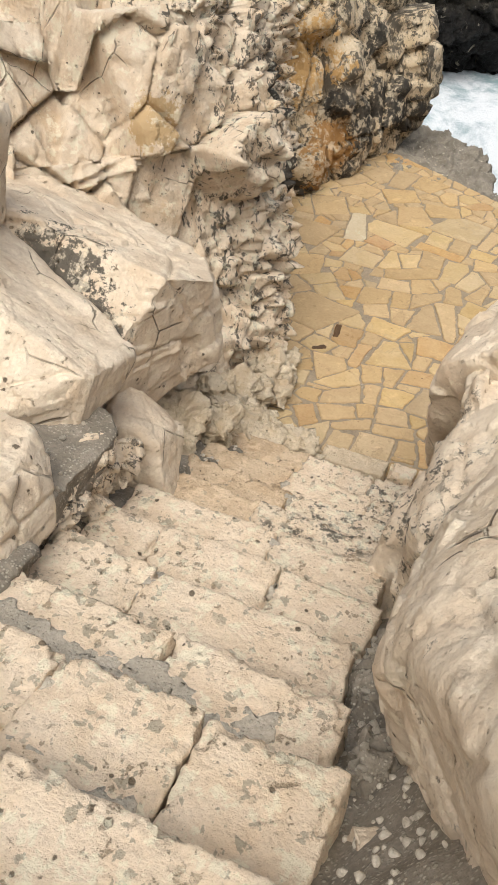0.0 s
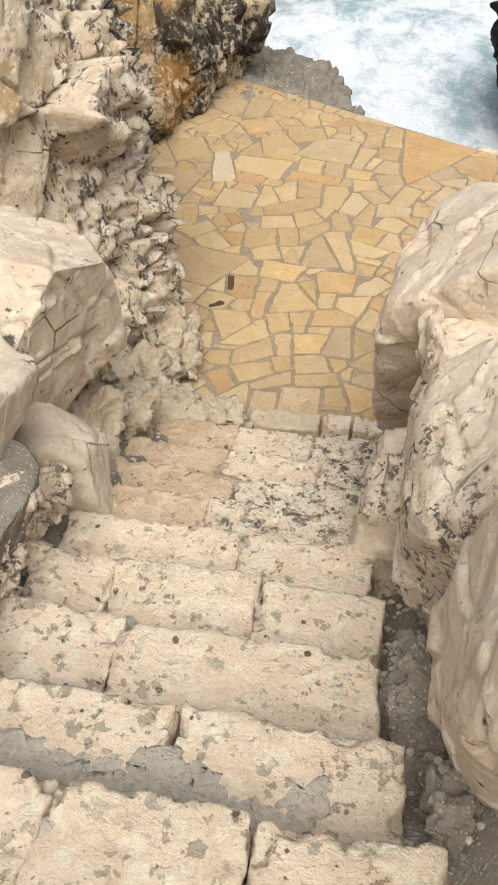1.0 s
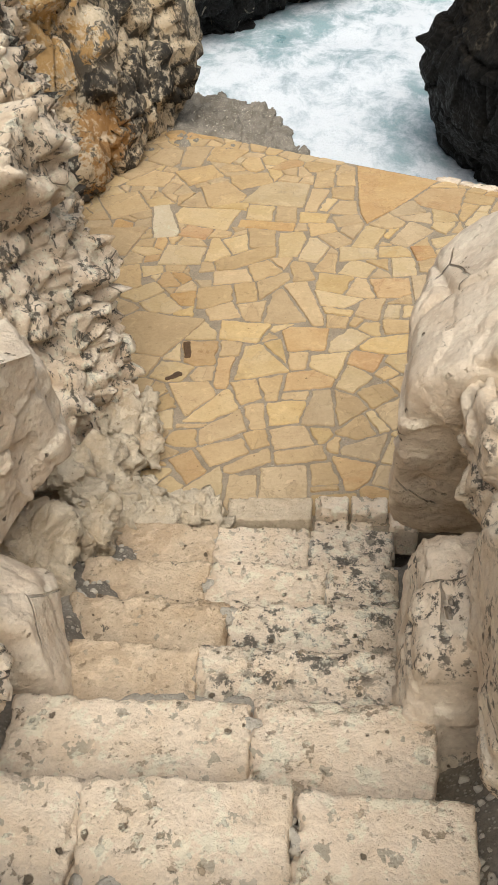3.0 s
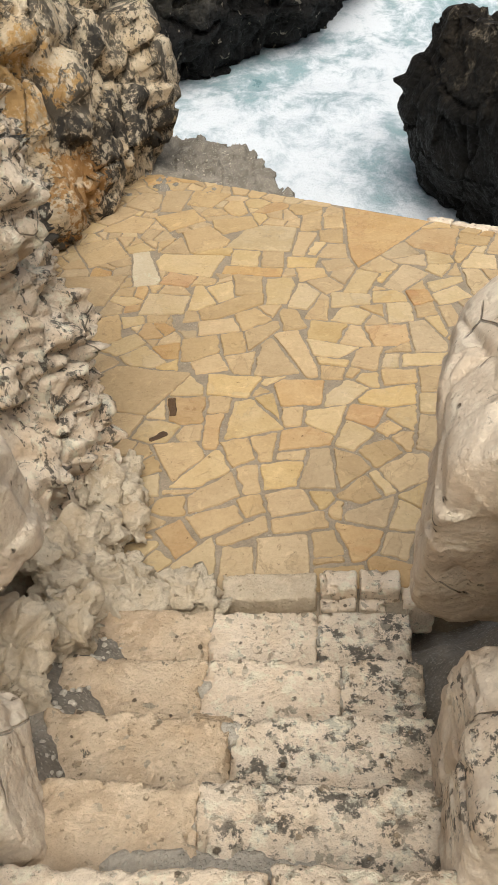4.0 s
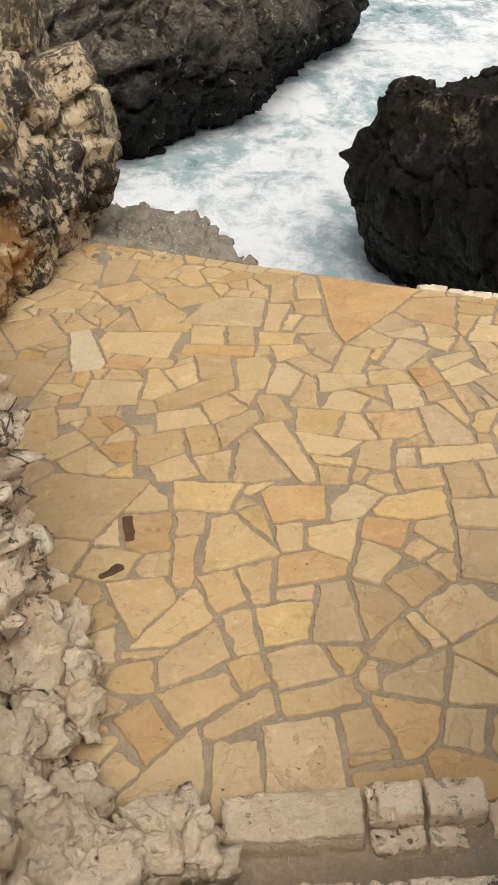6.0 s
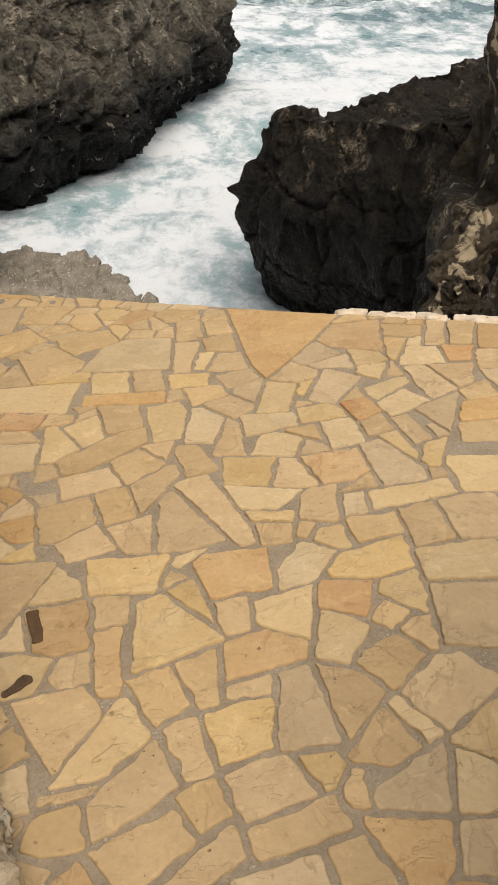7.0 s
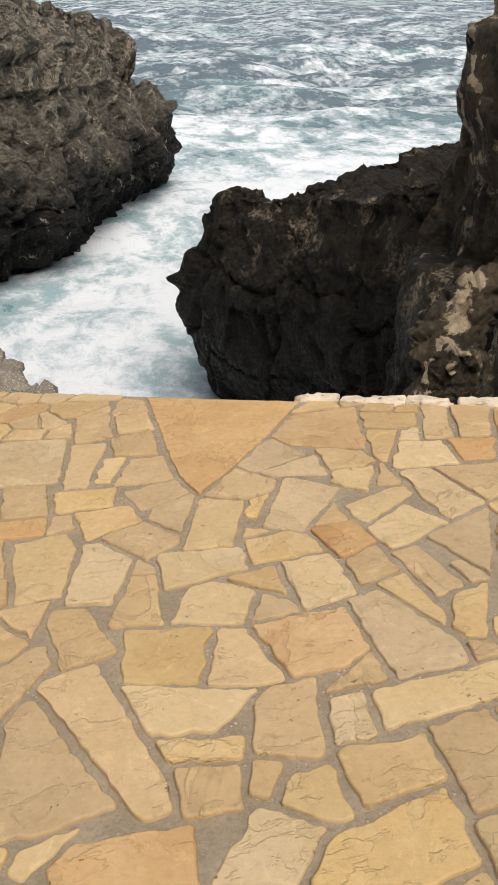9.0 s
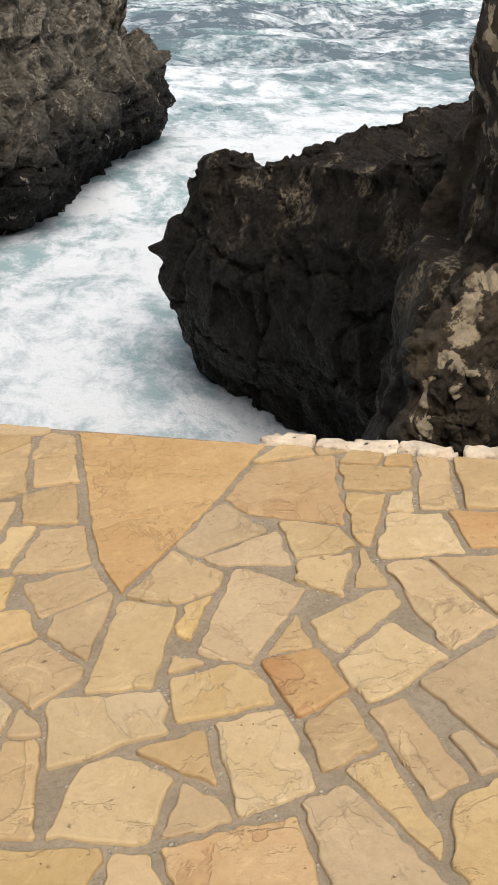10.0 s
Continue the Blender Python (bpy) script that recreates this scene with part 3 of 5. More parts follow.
def hillside():
    xs = np.concatenate([-np.geomspace(60, 2.3, 24), np.arange(-2.2, 1.6, 0.025), np.geomspace(1.65, 60, 26)])
    ys = np.concatenate([-np.geomspace(60, 0.7, 24), np.arange(-0.6, 4.3, 0.025)])
    x, y = np.meshgrid(xs, ys, indexing="ij")
    p = np.stack([x.ravel(), y.ravel(), hill_height(x.ravel(), y.ravel())], 1)
    p[:, 2] += 0.05 * fbm(p / 0.25, 4, 2) + 0.02 * fbm(p / 0.05, 3, 6)
    ob = part("ground", make_mesh("ground", p, grid_faces(len(xs), len(ys))), M_CEMENT)
    tagged(ob, "rough dark grey cement and grit between the rocks", "ground", "", "structure")


hillside()


# ---- terrace ----
def prism(points, z0, z1):
    bm = bmesh.new()
    low = [bm.verts.new((x, y, z0)) for x, y in points]
    top = [bm.verts.new((x, y, z1)) for x, y in points]
    bm.faces.new(top)
    bm.faces.new(low[::-1])
    for i in range(len(points)):
        j = (i + 1) % len(points)
        bm.faces.new((low[i], low[j], top[j], top[i]))
    return bm


TERRACE = [(-2.9, 3.62), (0.0, 3.62), (0.0, 3.94), (2.7, 3.94), (2.7, 6.70), (-1.9, 9.09), (-2.9, 9.09)]


def terrace_base():
    bm = prism(TERRACE, -4.6, -0.009)
    ob = part("pavement", bm, M_MORTAR)
    return tagged(ob, "terrace of tan flagstones set in buff mortar above the sea", "terrace", "", "structure")


terrace = terrace_base()


# ---- sea rocks and cliffs ----
def shape_main(v):
    side = np.clip((v[:, 1] - 3.9) / 0.5, 0, 1)
    tall = v * np.array((1, 1, 0.6))
    a = 0.22 * fractured(tall, 0.95, 21, 1.3, 0.02, 0.035) + 0.10 * fractured(tall, 0.46, 27, 1.3, 0.025, 0.045)
    a += 0.09 * facets(tall, 0.36, 23, 2.4, 0.2) + 0.020 * fractured(v, 0.19, 33, 1.2, 0.05, 0.08) + 0.006 * chunks(v, 0.08, 37, 1.8, 0.4)
    knob = 0.10 * fractured(v, 0.24, 36, 1.2, 0.10, 0.14) + 0.06 * fractured(v, 0.11, 39, 1.2, 0.12, 0.2) + 0.05 * chunks(v, 0.085, 38, 1.4, 0.5) + 0.02 * chunks(v, 0.045, 41)
    return a * (1 - 0.4 * side) + side * knob + 0.012 * chunks(v, 0.06, 43) + 0.006 * fbm(v / 0.03, 3, 7) - 0.07


cliff("cliff_left", [(-4.6, 0.2, 3.6), (-3.4, 1.3, 3.6), (-2.75, 2.4, 3.4), (-2.15, 3.2, 3.2), (-1.62, 3.9, 3.2), (-1.5, 4.5, 3.2), (-1.66, 5.0, 3.2), (-1.98, 5.65, 3.2), (-2.32, 6.4, 3.2), (-2.75, 7.7, 3.2), (-3.1, 8.3, 3.2)],
      [(0.12, -0.5), (0.16, 0.0), (0.16, 0.6), (0.08, 1.4), (-0.04, 2.2), (-0.3, 3.0), (-1.2, 3.4), (-3.0, 3.8)], 0.0138, 340, shape_main, M_CLIFF,
      "tall broken cream limestone cliff with cracks and ochre stains")


def shape_pillar(v):
    gap, rid = cracks(v, 0.5, 51, 0.07)
    a = 0.20 * chunks(v, 0.7, 53, 2.0, 0.25) + 0.16 * chunks(v, 0.34, 57, 1.8, 0.4) - 0.14 * gap + 0.22 * (rid - 0.5)
    return a + 0.06 * chunks(v, 0.13, 59, 1.6, 0.5) + 0.02 * chunks(v, 0.06, 60) + 0.006 * fbm(v / 0.03, 3, 9) - 0.03


cliff("cliff_far", [(-2.9, 7.2, 3.2), (-2.45, 7.75, 3.2), (-2.16, 8.1, 3.2), (-2.10, 8.7, 3.2), (-1.86, 9.22, 3.2), (-1.92, 9.9, 3.2), (-2.4, 10.8, 3.2), (-4.5, 12.0, 3.2), (-9, 14, 3.2)],
      [(-0.2, -4.6), (0.02, -0.2), (-0.06, 0.1), (-0.04, 0.35), (0.12, 0.5), (0.02, 1.0), (-0.2, 1.6), (-0.5, 2.4), (-1.3, 3.0), (-5.0, 3.4)], 0.020, 250, shape_pillar, M_PILLAR,
      "limestone cliff stained black and orange at the end of the terrace")


def shape_dark(v):
    gap, rid = cracks(v, 1.2, 71, 0.05)
    a = 0.12 * chunks(v, 1.4, 73, 2.0, 0.25) + 0.12 * chunks(v, 0.7, 75, 1.9, 0.3) - 0.10 * gap + 0.14 * (rid - 0.5)
    spur = np.linalg.norm((v - np.array((1.05, 16.38, -1.38))) * np.array((0.5, 1.0, 1.5)), axis=1)
    a += 0.20 * np.clip(1 - spur / 0.22, 0, 1)
    return a + 0.09 * chunks(v, 0.28, 77, 1.8, 0.4) + 0.06 * chunks(v, 0.13, 79, 1.8, 0.4) + 0.025 * chunks(v, 0.07, 78) - 0.12


cliff("sea_stack", [(9, 21.5, 0.4), (3.8, 19.2, -0.5), (2.2, 17.9, -0.45), (1.45, 17.0, -0.5), (1.14, 16.4, -0.32), (1.42, 15.45, -0.10), (1.72, 14.8, -0.06), (2.1, 14.05, 0.10), (2.4, 13.1, 0.0), (2.66, 12.1, 0.36), (3.1, 11.2, 0.40), (3.6, 9.6, 0.40)],
      [(-0.9, -5.5), (-0.55, -3.6), (-0.32, -3.05), (0.12, -2.35), (0.20, -1.75), (0.22, -1.35), (0.02, -0.75), (-0.08, -0.4), (-0.16, -0.08), (-0.35, 0.0), (-0.9, -0.25), (-2.0, -1.0), (-2.6, -4.5)], 0.035, 270, shape_dark, M_DARK,
      "jagged black wet rock standing in the surf", "sea rock", jag=0.2)


def shape_right(v):
    gap, rid = cracks(v * np.array((1, 1, 0.6)), 0.6, 81, 0.04)
    a = 0.24 * chunks(v, 0.8, 83, 2.0, 0.25) + 0.18 * chunks(v * np.array((1, 1, 0.6)), 0.4, 85, 1.8, 0.4) - 0.07 * gap + 0.12 * (rid - 0.5)
    return a + 0.08 * chunks(v, 0.15, 87, 1.6, 0.5) + 0.035 * chunks(v, 0.065, 88) - 0.26


cliff("cliff_right", [(9, 15.5, 3.4), (5, 13.4, 3.4), (3.4, 12.2, 3.4), (2.45, 11.0, 3.4), (2.2, 10.2, 3.4), (2.12, 9.4, 3.2), (1.98, 8.8, 3.0), (2.1, 8.3, 3.0), (2.75, 7.4, 2.6), (3.2, 6.0, 2.4), (4.5, 4.5, 2.4)],
      [(1.0, -5.0), (0.62, -1.2), (0.36, -0.4), (0.10, 0.3), (0.0, 1.2), (-0.2, 2.2), (-0.8, 3.0), (-5, 3.4)], 0.026, 240, shape_right, M_RIGHT,
      "dark brown rock face with sunlit ridges painted pale beside the sea")


def shape_head(v):
    gap, rid = cracks(v * np.array((1, 1, 1.8)), 2.2, 91, 0.05)
    a = 0.45 * facets(v, 2.2, 93, 2.2, 0.25) + 0.34 * chunks(v, 1.0, 95, 1.6, 0.5) - 0.2 * gap + 0.25 * (rid - 0.5)
    rib = v * np.array((1, 1, 0.7))
    return a + 0.12 * chunks(v, 0.42, 97, 1.8, 0.4) + 0.34 * karst(rib, 0.55, 98) + 0.22 * karst(v, 0.26, 99) - 0.04


cliff("headland", [(-10, 13.6, 0.9), (-6, 17.3, 1.5), (-3.2, 20, 1.8), (-1.6, 21.6, 1.8), (0.0, 23.1, 1.6), (1.6, 26.5, 1.2), (2.8, 29.6, 0.4), (2.7, 31.5, -0.4), (0.5, 34.5, -1.2), (-5, 38, -1.5)],
      [(-0.5, -5.2), (-0.3, -4.3), (0.3, -3.6), (0.45, -2.9), (0.1, -2.1), (-0.35, -1.0), (-1.0, -0.1), (-2.2, 0.55), (-4.5, 0.9), (-9, 1.0)], 0.055, 250, shape_head, M_HEAD,
      "massive dark headland rock with a rough grey top and undercut base", "headland")


# ---- cement ledge beyond the terrace ----
def ledge():
    ob = rock("cement_ledge", (-1.45, 9.25, -0.55), (1, 1, 1), planes=[(0, 0, 1, 0.52), (0, 0, -1, 2.6), (0.55, 0.83, 0, 0.78), (0.95, 0.3, 0.1, 0.60), (-0.1, 1, 0, 1.15), (-1, 0, 0, 0.8), (-0.2, -1, 0, 0.9)],
              seed=5, level=7, sharp=26, rough=0.14, block=0.07, block_size=0.16, material=M_LEDGE, pebbles=70, label="rough grey cement ledge full of grit beside the terrace", category="ledge")


ledge()

# ---- boulders left of the stairs ----
rock("boulder", (-1.75, 2.65, 1.45), (1, 1, 1), planes=[(0.9, -0.3, -0.15, 0.42), (0.17, 0.35, 0.9, 0.390), (0.3, 0.95, -0.1, 0.74), (0.2, 0.2, -1, 0.54), (0.2, -0.75, 0.6, 0.32), (-1, 0, 0, 0.8), (0, -1, 0.2, 0.8), (0.8, 0.55, 0.1, 0.66)],
     seed=3, level=7, sharp=44, rough=0.05, block=0.032, block_size=0.34, material=M_BOULDER_L, label="big cream limestone boulder with broken faces above the stairs")
rock("boulder", (-1.6, 1.85, 1.65), (1, 1, 1), planes=[(0.3, -0.55, 0.78, 0.25), (1, 0.1, -0.2, 0.43), (0.35, 0.35, 0.87, 0.29), (0.2, 0, -1, 0.21), (0.3, 0.9, -0.1, 0.545), (0, -1, 0, 0.45), (-1, 0, 0, 0.5), (0.75, -0.6, 0.0, 0.33)],
     seed=12, level=7, sharp=36, rough=0.05, block=0.016, block_size=0.3, label="cream limestone boulder with small round holes beside the stairs")
rock("boulder", (-1.27, 2.36, 1.0), (0.18, 0.20, 0.27), (6, -10, 14), seed=14, level=6, rough=0.03, block=0.014, label="low buff limestone block at the foot of a boulder")
rock("boulder", (-1.17, 1.80, 1.34), (0.09, 0.12, 0.20), (0, 10, 5), seed=23, level=6, rough=0.03, block=0.05, block_size=0.12, material=M_LICHEN, label="lichen-blackened limestone block set in grey cement")
rock("boulder", (-1.15, 1.56, 1.38), (0.08, 0.10, 0.16), (0, 14, 25), seed=25, level=6, rough=0.03, block=0.05, block_size=0.12, material=M_LICHEN, label="lichen-blackened limestone block set in grey cement")
rock("boulder", (-1.20, 2.02, 1.22), (0.09, 0.09, 0.18), (0, 14, -10), seed=26, level=6, rough=0.03, block=0.04, block_size=0.12, material=M_LICHEN, label="lichen-blackened limestone block set in grey cement")
rock("cement_pocket", (-1.36, 1.58, 1.50), (0.30, 0.42, 0.16), (-8, 12, 0), seed=24, level=6, rough=0.05, block=0.02, material=M_CEMENT, pebbles=55, label="grey gritty cement packed between boulders", category="cement")
rock("cement_pocket", (-1.16, 1.02, 1.56), (0.20, 0.22, 0.12), (-8, 12, 0), seed=27, level=6, rough=0.05, block=0.02, material=M_CEMENT, pebbles=55, label="grey gritty cement beside the upper steps", category="cement")
rock("boulder", (-1.17, 1.30, 1.62), (0.15, 0.24, 0.24), (0, -8, 4), seed=31, level=6, rough=0.04, block=0.014, label="pale limestone block bordering the steps")
rock("boulder", (-1.22, 0.74, 1.98), (0.19, 0.24, 0.26), (0, -8, 4), seed=32, level=6, rough=0.04, block=0.014, label="pale limestone block bordering the steps")
rock("boulder", (-2.15, 2.05, 2.15), (0.35, 0.4, 0.35), (0, 10, 20), seed=41, level=5, rough=0.05, block=0.02, label="broken limestone rock leaning on the cliff")

# ---- boulders right of the stairs ----
rock("boulder", (0.42, 3.05, 1.38), (1, 1, 1), planes=[(-1, 0.157, 0.05, 0.475), (-0.6, 0.1, 0.75, 0.53), (0.2, 0.45, 0.87, 0.56), (1, 0, 0, 0.6), (0, 1, 0.1, 0.5), (-0.2, -0.9, -0.1, 0.42), (-0.1, 0.1, -1, 0.80), (-0.1, -0.88, -0.47, 0.26)],
     seed=52, level=7, sharp=30, rough=0.07, block=0.022, block_size=0.35, label="large smooth cream limestone boulder beside the lowest steps")
rock("boulder", (1.0, 3.55, 1.15), (0.45, 0.36, 0.6), (0, 12, 20), seed=55, level=6, rough=0.06, block=0.025, block_size=0.35, label="pale limestone boulder at the edge of the terrace")
rock("boulder", (0.14, 2.40, 1.06), (1, 1, 1), planes=[(-1, 0.05, 0.05, 0.21), (-0.2, 0, 1, 0.33), (0, 1, 0, 0.24), (0, 0.6, 0.8, 0.30), (0, -1, 0.1, 0.30), (-0.3, -0.3, -0.9, 0.40), (1, 0, 0, 0.25), (-0.6, -0.1, 0.7, 0.34)], seed=61, level=6, sharp=12, rough=0.06, block=0.022, block_size=0.2, material=M_LICHEN, label="narrow buff limestone boulder wedged beside the steps")
rock("boulder", (0.28, 2.52, 1.48), (0.22, 0.26, 0.28), (0, 8, 15), seed=64, level=6, rough=0.05, block=0.06, material=M_LICHEN, label="lichened limestone boulder set in grey cement")
rock("boulder", (0.5, 1.95, 1.45), (1, 1, 1), planes=[(-1, 0, 0.05, 0.44), (-0.7, -0.1, 0.7, 0.55), (0.1, 0.1, 1, 0.60), (-0.7, 0, -0.7, 0.42), (-0.6, -0.75, -0.2, 0.38), (0, 1, 0.1, 0.32), (0, -1, 0, 0.34), (0, 0, -1, 0.55), (1, 0, 0, 0.5)], seed=67, level=7, sharp=30, rough=0.06, block=0.020, block_size=0.24, material=M_LICHEN, label="cracked cream limestone boulder beside the steps")
rock("boulder", (0.70, 0.98, 1.9), (1, 1, 1), planes=[(-1, 0, 0.1, 0.53), (-0.75, 0.05, 0.65, 0.66), (0, 0, 1, 0.80), (-0.2, 1, 0.1, 0.58), (0, -1, 0, 0.8), (-0.75, 0, -0.65, 0.60), (-0.75, -0.6, -0.25, 0.36), (0, 0, -1, 0.7), (1, 0, 0, 0.6)], seed=71, level=7, sharp=20, rough=0.10, block=0.030, block_size=0.26, label="tall smooth cream limestone boulder bordering the upper steps")
rock("boulder", (0.85, 2.75, 1.55), (0.36, 0.35, 0.3), (0, 10, 0), seed=75, level=6, rough=0.05, block=0.06, material=M_LICHEN, label="lichened limestone rock above the stairs")
rock("boulder", (-0.98, 3.74, 0.06), (0.17, 0.13, 0.17), (4, -6, 10), seed=81, level=6, rough=0.03, block=0.05, block_size=0.10, material=M_RUBBLE, label="rough pale limestone block between the steps and the terrace")
rock("boulder", (-1.22, 3.66, 0.14), (0.14, 0.15, 0.18), (8, 0, 30), seed=82, level=6, rough=0.03, block=0.05, block_size=0.10, material=M_RUBBLE, label="broken limestone block at the foot of the cliff")
rock("boulder", (-1.36, 3.30, 0.42), (0.13, 0.17, 0.24), (0, 12, 0), seed=83, level=6, rough=0.03, block=0.05, block_size=0.10, material=M_RUBBLE, label="buff limestone block beside the lowest steps")
rock("boulder", (-1.42, 2.92, 0.62), (0.15, 0.2, 0.2), (0, 12, 20), seed=84, level=6, rough=0.03, block=0.05, block_size=0.10, material=M_RUBBLE, label="buff limestone block beside the lower steps")
rock("boulder", (0.33, 0.73, 1.70), (0.085, 0.08, 0.07), (0, 0, 20), seed=85, level=5, rough=0.02, label="pale limestone lump set in the grey cement")
rock("cement_pocket", (0.46, 2.44, 1.62), (0.24, 0.22, 0.17), (0, -8, 10), seed=91, level=6, rough=0.05, block=0.02, material=M_CEMENT, pebbles=55, label="dark grey gritty cement packed between the boulders", category="cement")
rock("boulder", (0.42, 2.95, 1.72), (0.14, 0.13, 0.12), (10, 20, 0), seed=92, level=5, rough=0.04, block=0.05, material=M_LICHEN, label="small lichened limestone rock lodged against a boulder")

# ---- low rocks at the foot of the dark cliff ----
# their pale crests are sunlight painted into the material
rock("shore_rock", (1.64, 8.75, -0.10), (0.13, 0.17, 0.52), (0, 52, 43), seed=101, level=6, rough=0.06, block=0.07, block_size=0.18, material=M_SHORE, label="dark shore rock ridge with its sunlit crest painted pale", category="rock")
rock("shore_rock", (1.56, 8.48, -0.32), (0.16, 0.12, 0.20), (0, 30, 30), seed=102, level=6, rough=0.06, block=0.06, block_size=0.14, material=M_SHORE, label="dark shore rock with its sunlit top painted pale", category="rock")
rock("shore_rock", (2.25, 8.45, -0.42), (0.50, 0.42, 0.30), (0, 4, 8), seed=103, level=6, rough=0.06, block=0.08, block_size=0.3, material=M_RIGHT, label="low brown rock shelf strewn with grit", category="rock")
rock("cement_pocket", (0.20, 1.40, 1.36), (0.13, 0.20, 0.12), (0, 6, 10), seed=93, level=6, rough=0.05, block=0.03, block_size=0.1, material=M_CEMENT, pebbles=55, label="grey gritty cement mound in the gutter beside the steps", category="cement")
rock("cement_pocket", (0.28, 1.02, 1.53), (0.12, 0.18, 0.12), (-10, 6, 0), seed=94, level=6, rough=0.05, block=0.03, block_size=0.1, material=M_CEMENT, pebbles=55, label="grey gritty cement mound in the gutter beside the steps", category="cement")


# ---- loose gravel in the gutters beside the steps ----
def gravel():
    r = np.random.default_rng(6)
    d, f = sphere(2)
    xs = np.concatenate([r.uniform(0.05, 0.42, 380), r.uniform(-1.42, -1.06, 220)])
    ys = np.concatenate([r.uniform(0.3, 2.6, 380), r.uniform(2.4, 3.7, 220)])
    verts, faces = [], []
    for i, (x, y) in enumerate(zip(xs, ys)):
        s = r.uniform(0.005, 0.016)
        shape = d * (1 + 0.3 * vnoise(d * 1.4 + i, i % 7))[:, None] * np.array((s, 0.8 * s, 0.65 * s))
        t = r.uniform(0, 6.28)
        turn = np.array(((np.cos(t), -np.sin(t), 0), (np.sin(t), np.cos(t), 0), (0, 0, 1)))
        p = np.array([[x, y, 0.0]])
        p[:, 2] = hill_height(p[:, 0], p[:, 1])
        p[:, 2] += 0.05 * fbm(p / 0.25, 4, 2)[0] + 0.02 * fbm(p / 0.05, 3, 6)[0] + 0.3 * s
        verts.append(shape @ turn.T + p)
        faces.append(f + i * len(d))
    ob = part("gravel", make_mesh("gravel", np.concatenate(verts), np.concatenate(faces)), M_PEBBLE)
    tagged(ob, "pale grey gravel scattered in the gutters beside the steps", "gravel", "", "stuff")


gravel()


# ---- stone steps ----
def block_mesh(name, size, seed, spacing=0.011, radius=0.010, wear=0.008, ragged=0.02, pitted=1.0):
    """A worn stone block, its origin in the middle of its base."""
    n = [max(3, int(a / spacing) + 1) for a in size]
    verts, faces, start = [], [], 0
    for axis in range(3):
        a, b = [i for i in range(3) if i != axis]
        for side in (-1, 1):
            ga, gb = np.meshgrid(np.linspace(-0.5, 0.5, n[a]) * size[a], np.linspace(-0.5, 0.5, n[b]) * size[b], indexing="ij")
            p = np.zeros((ga.size, 3))
            p[:, a], p[:, b], p[:, axis] = ga.ravel(), gb.ravel(), side * size[axis] / 2
            f = grid_faces(n[a], n[b]) + start
            verts.append(p)
            faces.append(f[:, ::-1] if (side > 0) == (axis == 1) else f)
            start += len(p)
    v, f = np.concatenate(verts), np.concatenate(faces)
    key, inverse = np.unique(np.round(v / 1e-5).astype(np.int64), axis=0, return_inverse=True)
    v, f = key * 1e-5, inverse.ravel()[f]
    half = np.array(size) / 2
    edge = np.sort(half - np.abs(v), axis=1)[:, 1]
    inner = np.clip(v, -half + radius, half - radius)
    away = v - inner
    far = np.linalg.norm(away, axis=1)
    v = inner + away / (far[:, None] + 1e-9) * np.minimum(far, radius)[:, None]
    q = v + seed * 7.7
    for i in range(3):
        v[:, i] += wear * fbm(q / 0.2, 4, seed + i) * 1.4
    for i in range(2):
        v[:, i] += 0.5 * ragged * fbm(q / 0.13, 3, seed + 20 + i) + 0.55 * ragged * fbm(q / 0.035, 3, seed + 30 + i)
    chip = np.clip(1 - edge / 0.035, 0, 1) * np.clip(fbm(q / 0.06, 4, seed + 3) * 2.6 - 0.2, 0, 1)
    v -= np.sign(v) * (chip * 0.024)[:, None]
    if pitted:
        pit = np.clip(vnoise(q / np.array((0.030, 0.022, 0.03)), seed + 40) * 2.6 - 1.05, 0, 1) * np.clip(vnoise(q / 0.13, seed + 41) + 0.55, 0, 1)
        cup = np.clip(vnoise(q / 0.06, seed + 42) * 2.2 - 1.1, 0, 1)
        v[:, 2] -= np.where(v[:, 2] > 0, pitted * (pit * 0.012 + cup * 0.012), 0)
    v += (0.0025 * fbm(q / 0.02, 3, seed + 9))[:, None]
    v[:, 2] += size[2] / 2
    return make_mesh(name, v, f)


